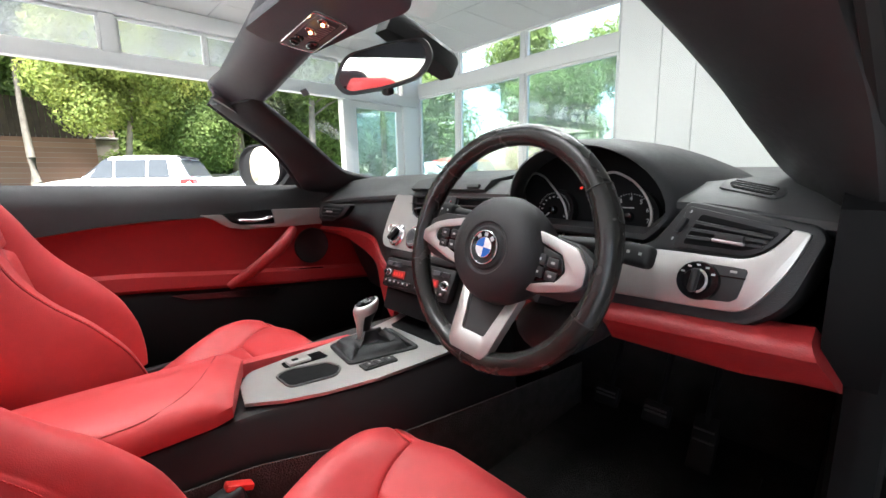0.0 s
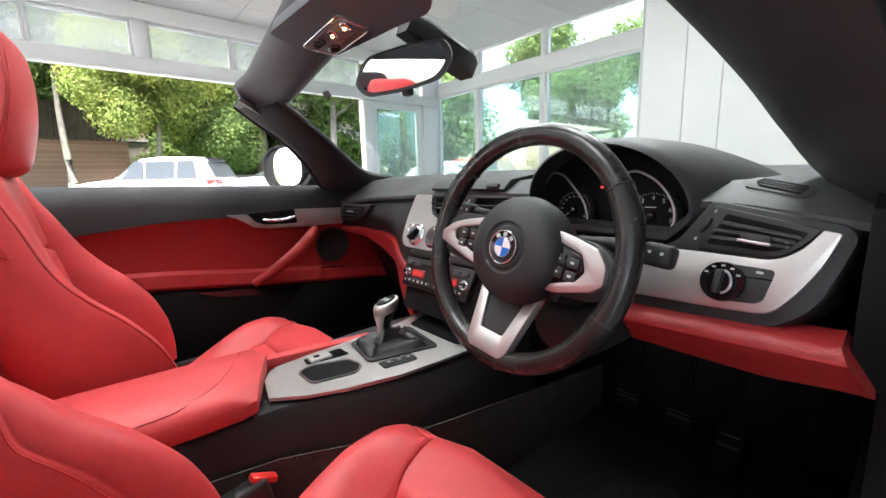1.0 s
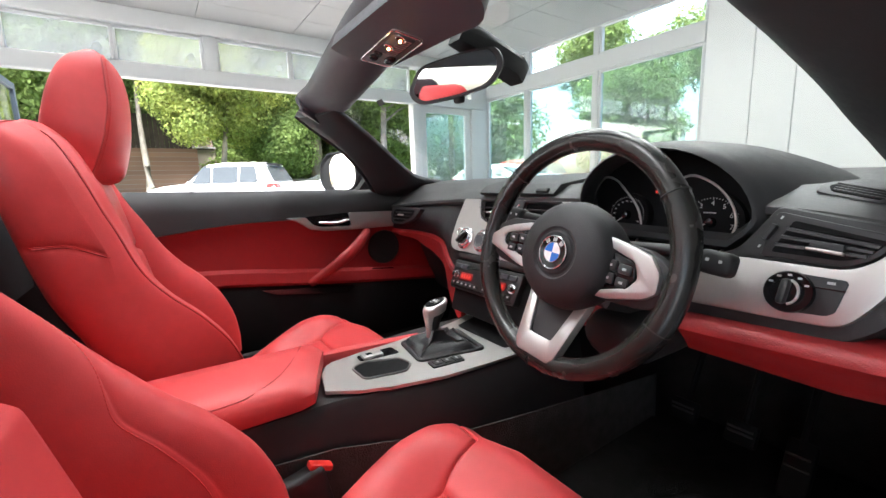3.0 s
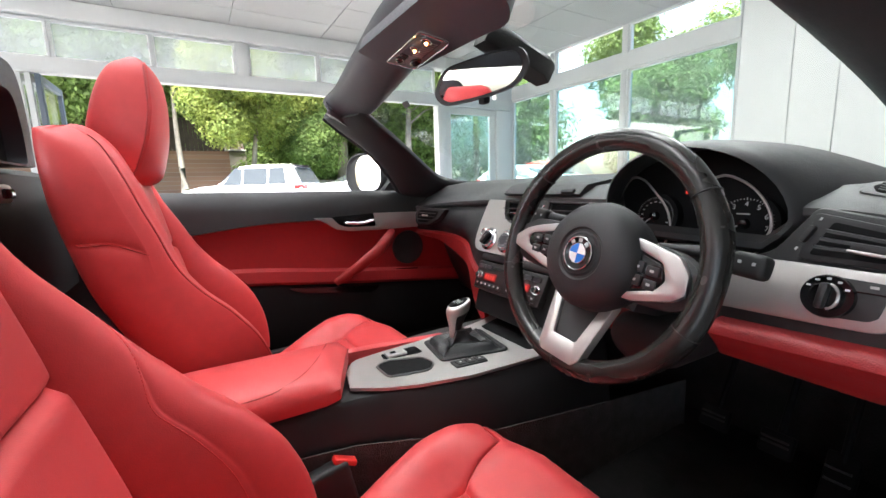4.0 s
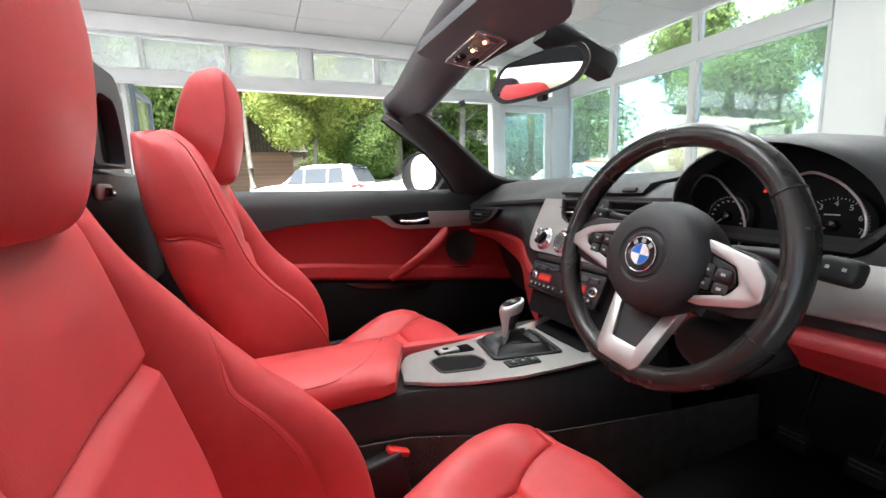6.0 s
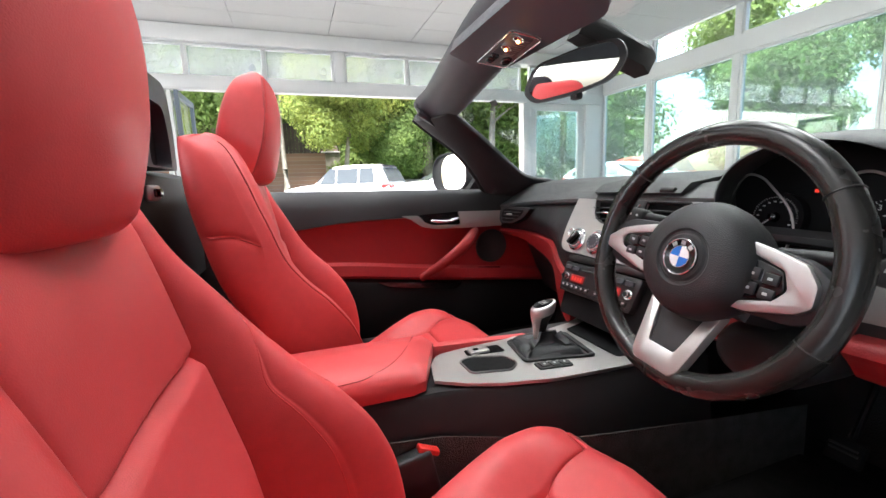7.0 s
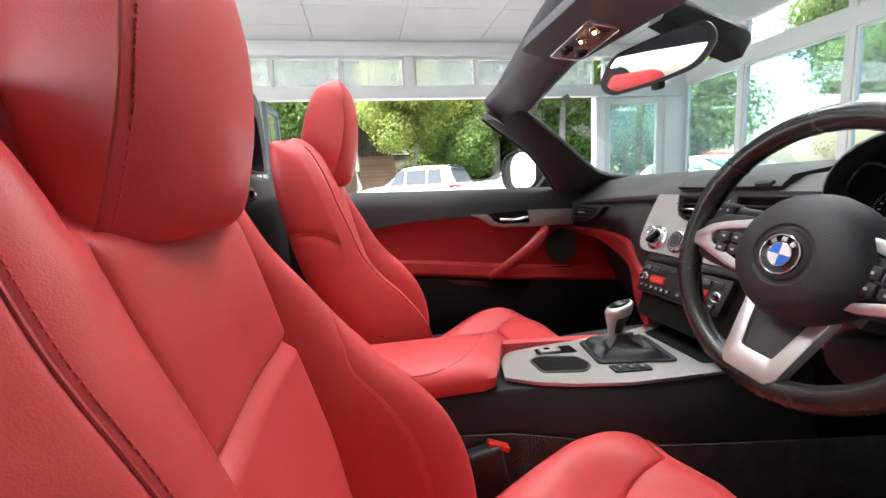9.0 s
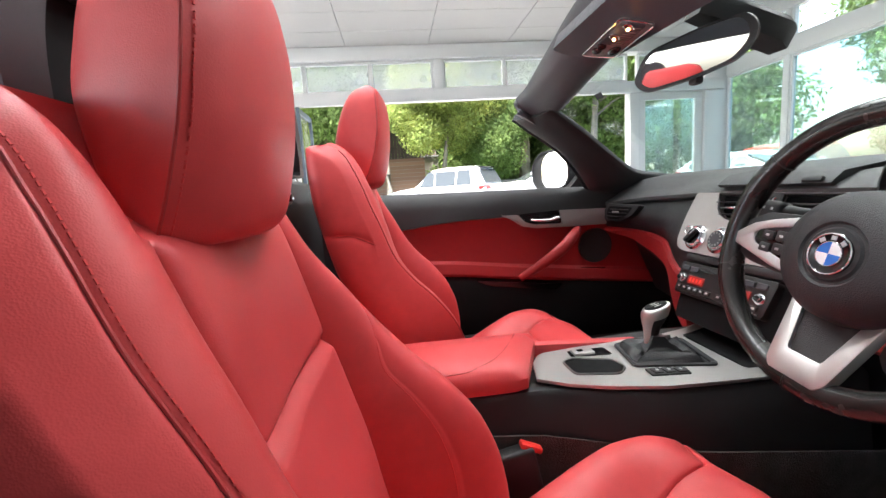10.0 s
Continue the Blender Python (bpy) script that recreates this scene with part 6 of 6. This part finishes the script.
# ---- seats
def seat(xc, dz, lean, cushion_dy, bol, label):
    """lean: how far the backrest tips back, as (shift, slope); bol: how far the two bolsters stand forward."""
    st = thing("seat", (xc, -0.20 + cushion_dy, 0.17), label, "car seat", "front seats")
    def S(x, y, z):
        return (x, y + lean[0] + lean[1] * (z - 1.0), z + dz)
    CY = [(0.36, -0.415), (0.50, -0.450), (0.60, -0.472), (0.70, -0.494), (0.80, -0.515), (0.850, -0.527), (0.866, -0.532), (0.888, -0.580), (0.905, -0.60), (1.0, -0.62)]
    BY = [(0.36, -0.300), (0.40, -0.298), (0.46, -0.303), (0.53, -0.325), (0.60, -0.372), (0.65, -0.420), (0.70, -0.458), (0.77, -0.494), (0.82, -0.520), (0.87, -0.540), (0.90, -0.552), (0.93, -0.568), (0.955, -0.592), (0.972, -0.620)]
    HWs = [(0.36, 0.222), (0.46, 0.236), (0.56, 0.240), (0.66, 0.236), (0.76, 0.226), (0.86, 0.212), (0.92, 0.200), (0.945, 0.192), (0.960, 0.182), (0.972, 0.165)]
    RY = [(0.36, -0.50), (0.56, -0.556), (0.67, -0.605), (0.76, -0.630), (0.83, -0.645), (0.90, -0.652), (0.972, -0.655)]
    HA = [(0.857, 0.106), (0.859, 0.114), (0.864, 0.118), (0.91, 0.124), (0.96, 0.126), (1.02, 0.122), (1.06, 0.114), (1.085, 0.104), (1.100, 0.090), (1.108, 0.070)]
    def crease(d, depth, near=0.0028, wide=0.012):
        """A sewn crease: a sharp groove in a softly sunk line."""
        return depth * (0.7 * math.exp(-abs(d) / near) + 0.3 * math.exp(-abs(d) / wide))
    def centre_at(s, z):
        """Half width of the centre panel, as a share of the backrest's."""
        return 0.130 / lerp(HWs, z)
    def seam_at(s, z):
        """Where the bolster seam runs: on the driver seat it draws inwards lower down towards the console."""
        inner = s == (-1 if xc > 0 else 1)
        if inner and xc < 0:
            return 0.925
        return 0.872 - (0.225 * smooth(0.80, 0.64, z) if inner else 0.0)
    def surf(t, z):
        """Depth of the backrest's face at t across its width and at height z."""
        w, yc, a, sg = lerp(HWs, z), lerp(CY, z), abs(t), 1 if t > 0 else -1
        cr = centre_at(sg, z)
        low = 1 - smooth(0.850, 0.872, z)
        y = yc - 0.004 * (1 - smooth(0, 0.5, a)) * (z < 0.86)
        q = min(1.0, max(0.0, (a - cr) / (0.25 - 0.18 * smooth(0.840, 0.885, z))))
        front = lerp(BY, z) + bol[t > 0] * smooth(0.86, 0.66, z)
        y = y + (front - y) * (1 - (1 - q) ** 2)
        edge = 0.925 if xc < 0 < t else 0.868
        y -= (0.030 + 0.060 * smooth(0.75, 0.55, z)) * max(0.0, (a - edge) / (1 - edge)) ** 1.2
        y += 0.012 * math.sin(math.pi * min(1.0, max(0.0, (a - cr) / (0.872 - cr)))) * smooth(0.62, 0.80, z)
        y -= crease((a - cr) * w, 0.010) * low
        inside = min(1.0, max(0.0, (cr - a) * w / 0.010))
        y -= crease(z - 0.712, 0.009, 0.0030, 0.010) * inside ** 0.5 * (a < cr)
        y += 0.009 * inside ** 0.6 * (a < cr) * smooth(0.45, 0.60, z) * (1 - smooth(0.700, 0.712, z))
        y += 0.004 * inside ** 0.6 * (a < cr) * smooth(0.712, 0.724, z) * low
        y -= crease((a - seam_at(sg, z)) * w, 0.0045, 0.0022, 0.010) * (1 - smooth(0.90, 0.95, z))
        return y
    near = (-0.010, -0.0065, -0.0042, -0.0026, -0.0015, -0.0007, 0.0, 0.0007, 0.0015, 0.0026, 0.0042, 0.0065, 0.010)
    def across(z):
        """Sample lines across the backrest, drawn together along its seams."""
        w = lerp(HWs, z)
        half = {}
        for sg in (-1, 1):
            c, u = centre_at(sg, z), seam_at(sg, z)
            u = max(u, c + 0.021 / w)
            m = 0.010 / w
            row = [(c - m) * k / 16 for k in range(16)] + [c + d / w for d in near]
            row += [c + m + (u - c - 2 * m) * k / 9 for k in range(1, 9)] + [u + d / w for d in near]
            row += [u + m + (1 - u - m) * k / 10 for k in range(1, 11)]
            half[sg] = row
        return [-v for v in half[-1][:0:-1]] + half[1]
    zs = sorted([0.37 + 0.59 * k / 110 for k in range(111) if abs(0.37 + 0.59 * k / 110 - 0.712) > 0.0105] + [0.712 + d for d in near])
    shoulder = lambda z, a: z - (0.030 if xc > 0 else 0.008) * smooth(0.70, 1.0, a) ** 2 * smooth(0.86, 0.96, z)
    rings = []
    for z in zs:
        w, yr = lerp(HWs, z), lerp(RY, z)
        ring = [S(xc + t * w, surf(t, z), shoulder(z, abs(t))) for t in across(z)]
        side = []
        for sg in (1, -1):
            ye = max(surf(sg, z), yr + 0.01)
            puff = lambda k: 1.0 + 0.030 * math.sin(math.pi * min(1.0, k * 1.05)) - 0.05 * smooth(0.8, 1.0, k)
            band = lambda yy: crease(z - 0.757 + 0.9 * max(0.0, yy + 0.575) ** 1.25, 0.006, 0.006, 0.014)
            one = [S(xc + sg * (w * puff(k) - band(ye + (yr - ye) * k)), ye + (yr - ye) * k, shoulder(z, 1.0)) for k in (0.06, 0.14, 0.24, 0.35, 0.47, 0.6, 0.73, 0.86, 0.96)]
            side.append(one if sg > 0 else one[::-1])
        ring += side[0]
        for k in range(7):
            t = 0.92 - 1.84 * k / 6
            ring.append(S(xc + t * w, yr - 0.015 * (1 - t * t), shoulder(z, abs(t))))
        rings.append(ring + side[1])
    def shrink(r, k, up):
        cy = sum(p[1] for p in r) / len(r)
        return [(xc + (p[0] - xc) * (1 - 0.1 * k), cy + (p[1] - cy) * (1 - k), p[2] + up) for p in r]
    last = rings[-1]
    rings += [shrink(last, 0.3, 0.004), shrink(last, 0.65, 0.007), shrink(last, 0.95, 0.008)]
    part("backrest", loft(rings), RED, st, sharp=70)
    # piping and stitching down both bolsters, and a band across their sides
    for s in (-1, 1):
        line, stitches = [], bmesh.new()
        for i in range(120):
            z = 0.42 + 0.53 * i / 119
            u = seam_at(s, z)
            line.append(S(xc + s * u * lerp(HWs, z), surf(s * u, z) + 0.0016, shoulder(z, u)))
        if not (xc > 0 and s < 0):
            part("piping", tube(line, 0.0013, 6), SEAM, st)
        tot = 112
        for k in range(tot):
            ends = []
            for z in (0.42 + 0.53 * (k + 0.5) / tot, 0.4231 + 0.53 * (k + 0.5) / tot):
                u = seam_at(s, z) - 0.015
                ends.append(S(xc + s * u * lerp(HWs, z), surf(s * u, z) + 0.0004, shoulder(z, u)))
            tube(ends, 0.0008, 5, bm=stitches)
        tagged(part("stitching", stitches, THREAD, st), kind="stuff")
        sew = bmesh.new()
        for k in range(22):
            y = -0.614 + 0.0042 * k
            pts = [S(xc + s * (lerp(HWs, 0.757) * 1.027 + 0.0002), yy, 0.7605 - 0.9 * max(0.0, yy + 0.575) ** 1.25) for yy in (y, y + 0.003)]
            tube(pts, 0.0007, 5, bm=sew)
        tagged(part("stitching", sew, THREAD, st), kind="stuff")
        band_line = [S(xc + s * (lerp(HWs, 0.757) * 1.020 - 0.0035), y, 0.757 - 0.9 * max(0.0, y + 0.575) ** 1.25) for y in [-0.612 + 0.0055 * k for k in range(18)]]
        part("side_seam", tube(band_line, 0.0014, 6), SEAM, st)
    # headrest
    hr = []
    FY = [(0.857, -0.522), (0.859, -0.512), (0.864, -0.503), (0.875, -0.493), (0.91, -0.482), (0.96, -0.472), (1.02, -0.468), (1.06, -0.471), (1.085, -0.480), (1.10, -0.495), (1.108, -0.516)]
    BB = [(0.857, -0.575), (0.868, -0.590), (0.90, -0.606), (0.965, -0.613), (1.014, -0.603), (1.06, -0.587), (1.085, -0.574), (1.100, -0.562), (1.108, -0.548)]
    SY = [(0.857, -0.549), (0.87, -0.540), (0.915, -0.520), (0.96, -0.506), (1.02, -0.497), (1.09, -0.498), (1.108, -0.515)]
    for i in range(45):
        q = i / 44
        z = 0.857 + 0.251 * (0.5 - 0.5 * math.cos(math.pi * q))
        a, f, b, sy = lerp(HA, z), lerp(FY, z), lerp(BB, z), lerp(SY, z)
        half = []
        for k in range(13):
            t = k / 12
            half.append((a * 0.94 * t, f + (sy + 0.003 - f) * t ** 2.3 - (0.0035 if k == 12 else 0.0012 if k == 11 else 0.0)))
        for k in range(1, 12):
            t = k / 12
            half.append((a * (0.94 + 0.05 * math.sin(math.pi * t) - 0.40 * t), sy + (b + 0.012 - sy) * t))
        for k in range(5):
            t = k / 4
            half.append((a * 0.52 * (1 - t), b + 0.012 - 0.012 * math.sin(math.pi / 2 * t)))
        ring = [S(xc + px, py, z) for px, py in half] + [S(xc - px, py, z) for px, py in half[-2:0:-1]]
        hr.append(ring)
    hd = part("headrest", loft(hr), RED, st, "red leather headrest", sharp=70)
    for s in (-1, 1):
        ln, stitches = [], bmesh.new()
        for i in range(31):
            z = 0.860 + 0.243 * i / 30
            ln.append(Vector(S(xc + s * lerp(HA, z) * 0.942, lerp(SY, z) + 0.0004, z)))
        part("headrest_piping", tube(ln, 0.0013, 6), SEAM, hd)
        for k in range(56):
            t = k / 56 * 29.5
            i0 = int(t)
            p = ln[i0].lerp(ln[i0 + 1], t - i0)
            q = ln[i0].lerp(ln[i0 + 1], min(1, t - i0 + 0.38))
            off = Vector((-s * 0.0065, 0.0050, 0))
            tube([p + off, q + off], 0.0009, 5, bm=stitches)
        tagged(part("stitching", stitches, THREAD, hd), kind="stuff")
    for s in (-1, 1):
        part("headrest_post", tube([S(xc + s * 0.05, -0.565, 0.83), S(xc + s * 0.05, -0.565, 0.90)], 0.007, 10), CHROME, st)
    # cushion
    c0 = cushion_dy
    rows = []
    ZB = [(-0.50, 0.285), (-0.40, 0.312), (-0.31, 0.345), (-0.25, 0.376), (-0.20, 0.401), (-0.15, 0.420), (-0.10, 0.425), (-0.05, 0.413), (0.0, 0.380), (0.03, 0.345), (0.06, 0.29)]
    ZC = [(-0.50, 0.31), (-0.30, 0.345), (-0.15, 0.378), (-0.08, 0.398), (-0.02, 0.400), (0.02, 0.385), (0.045, 0.350), (0.06, 0.30)]
    vs = sorted([-0.50 + 0.56 * k / 60 for k in range(61) if abs(-0.50 + 0.56 * k / 60 + 0.13) > 0.0105] + [-0.13 + d for d in near])
    for v in vs:
        ring, e = [], 0
        lead = (v + 0.50) / 0.37 if v < -0.13 else (0.06 - v) / 0.19
        w = lerp([(-0.50, 0.19), (-0.2, 0.222), (-0.05, 0.225), (0.03, 0.205), (0.06, 0.19)], v)
        m = 0.010 / w
        half = [(0.44 - m) * k / 14 for k in range(14)] + [0.44 + d / w for d in near] + [0.44 + m + (0.56 - m) * k / 26 for k in range(1, 27)]
        for t in [-k for k in half[:0:-1]] + half:
            a = abs(t)
            y = v + 0.105 * smooth(0.42, 0.66, a) * max(0.0, lead)
            zc, zbol = lerp(ZC, y), lerp(ZB, y)
            z = zc + (zbol - zc) * smooth(0.40, 0.80, a)
            z -= 0.055 * smooth(0.84, 1.0, a) ** 1.6
            z -= crease(v + 0.13, 0.011, 0.003, 0.014) * (1 - smooth(0.80, 0.93, a))
            if v < -0.13:
                z -= crease((a - 0.44) * w, 0.012, 0.003, 0.014) * min(1.0, (-0.13 - v) / 0.006)
                z += 0.006 * min(1.0, max(0.0, (0.44 - a) * w / 0.02)) * min(1.0, (-0.13 - v) / 0.02)
            ring.append((xc + t * w, y + c0, z))
        e, yl = ring[-1][2], ring[-1][1]
        ring += [(xc + w * 1.0, yl, e - 0.04), (xc + w * 0.96, yl, 0.23), (xc - w * 0.96, yl, 0.23), (xc - w, yl, e - 0.04)]
        rows.append(ring)
    part("cushion", loft(rows), RED, st, sharp=70)
    part("seat_base", box((xc, -0.22 + c0, 0.205), (0.36, 0.46, 0.08), 0.02), DARK, st)
    part("side_trim", box((xc + 0.225 * (1 if xc > 0 else -1), -0.38 + c0, 0.29), (0.03, 0.30, 0.10), 0.012), DARK, st)
    return st


seat(-0.37, 0.0, (0.0, 0.0), 0.05, (0.012, -0.020), "red leather passenger seat with tall bolsters")
seat(0.37, -0.045, (-0.089, -0.05), 0.0, (0.030, -0.002), "red leather driver seat with stitched bolsters")

# belt buckle beside the driver seat
bk = thing("belt_buckle", (0.13, -0.29, 0.30), "black seat belt buckle with a red button", "seat belt")
part("buckle_body", box((0.130, -0.292, 0.340), (0.030, 0.068, 0.118), 0.008, 3, Euler((0.20, 0, 0)).to_matrix()), DARK, bk)
part("release_button", box((0.130, -0.273, 0.3985), (0.018, 0.040, 0.010), 0.003, 2, Euler((-0.42, 0, 0)).to_matrix()), REDBUTTON, bk, "red release button")
part("buckle_stem", tube([(0.130, -0.30, 0.33), (0.135, -0.33, 0.26), (0.14, -0.34, 0.18)], 0.010, 8), DARK, bk)


# roll hoops behind the seats
def roll_hoop(xc, y):
    ob = thing("roll_hoop", (xc, y, 0.90), "dark grey padded roll hoop behind a seat", "roll bar", "roll hoops")
    o = rounded([(-0.118, 0.0), (0.118, 0.0), (0.122, 0.10), (0.098, 0.195), (-0.098, 0.195), (-0.122, 0.10)], [0.01, 0.01, 0.06, 0.06, 0.06, 0.06], 8)
    i = rounded([(-0.078, 0.004), (0.078, 0.004), (0.076, 0.08), (0.055, 0.140), (-0.055, 0.140), (-0.076, 0.08)], [0.02, 0.02, 0.04, 0.04, 0.04, 0.04], 8)
    m = axes((xc, y, 0.900), (1, 0, 0), (0, 0.0, 1))
    part("hoop", plate(o, m, 0.085, [i], 0.0), GREYP, ob)
    part("mesh_panel", plate(i, m @ Matrix.Translation((0, 0, -0.035)), 0.02), VOID, ob)
    return ob


roll_hoop(-0.32, -0.800)
roll_hoop(0.32, -0.812)

# pedals and mats
for k, (x, wd, hh) in enumerate(((0.52, 0.05, 0.12), (0.42, 0.06, 0.05), (0.30, 0.06, 0.05))):
    pe = thing("pedal", (x, 0.56, 0.17), "black rubber pedal in the dark footwell", "pedal", "pedals")
    # near-black, as the pedals sink in the dim footwell
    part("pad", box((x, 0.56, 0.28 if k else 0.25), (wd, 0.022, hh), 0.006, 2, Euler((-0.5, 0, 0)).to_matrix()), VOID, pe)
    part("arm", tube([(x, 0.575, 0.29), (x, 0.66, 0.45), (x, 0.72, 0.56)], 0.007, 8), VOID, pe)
    for j in range(4):
        part("rib", box((x, 0.548, (0.28 if k else 0.25) - hh * 0.35 + j * hh * 0.22), (wd * 0.8, 0.006, 0.005), 0.001, 1, Euler((-0.5, 0, 0)).to_matrix()), DARK, pe)
for x in (-0.40, 0.40):
    tagged(new("floor_mat", finish("floor_mat", box((x, 0.36, 0.172), (0.44, 0.56, 0.014), 0.005, 2), CARPET)), "black carpet mat in the footwell", "car mat", "floor mats")
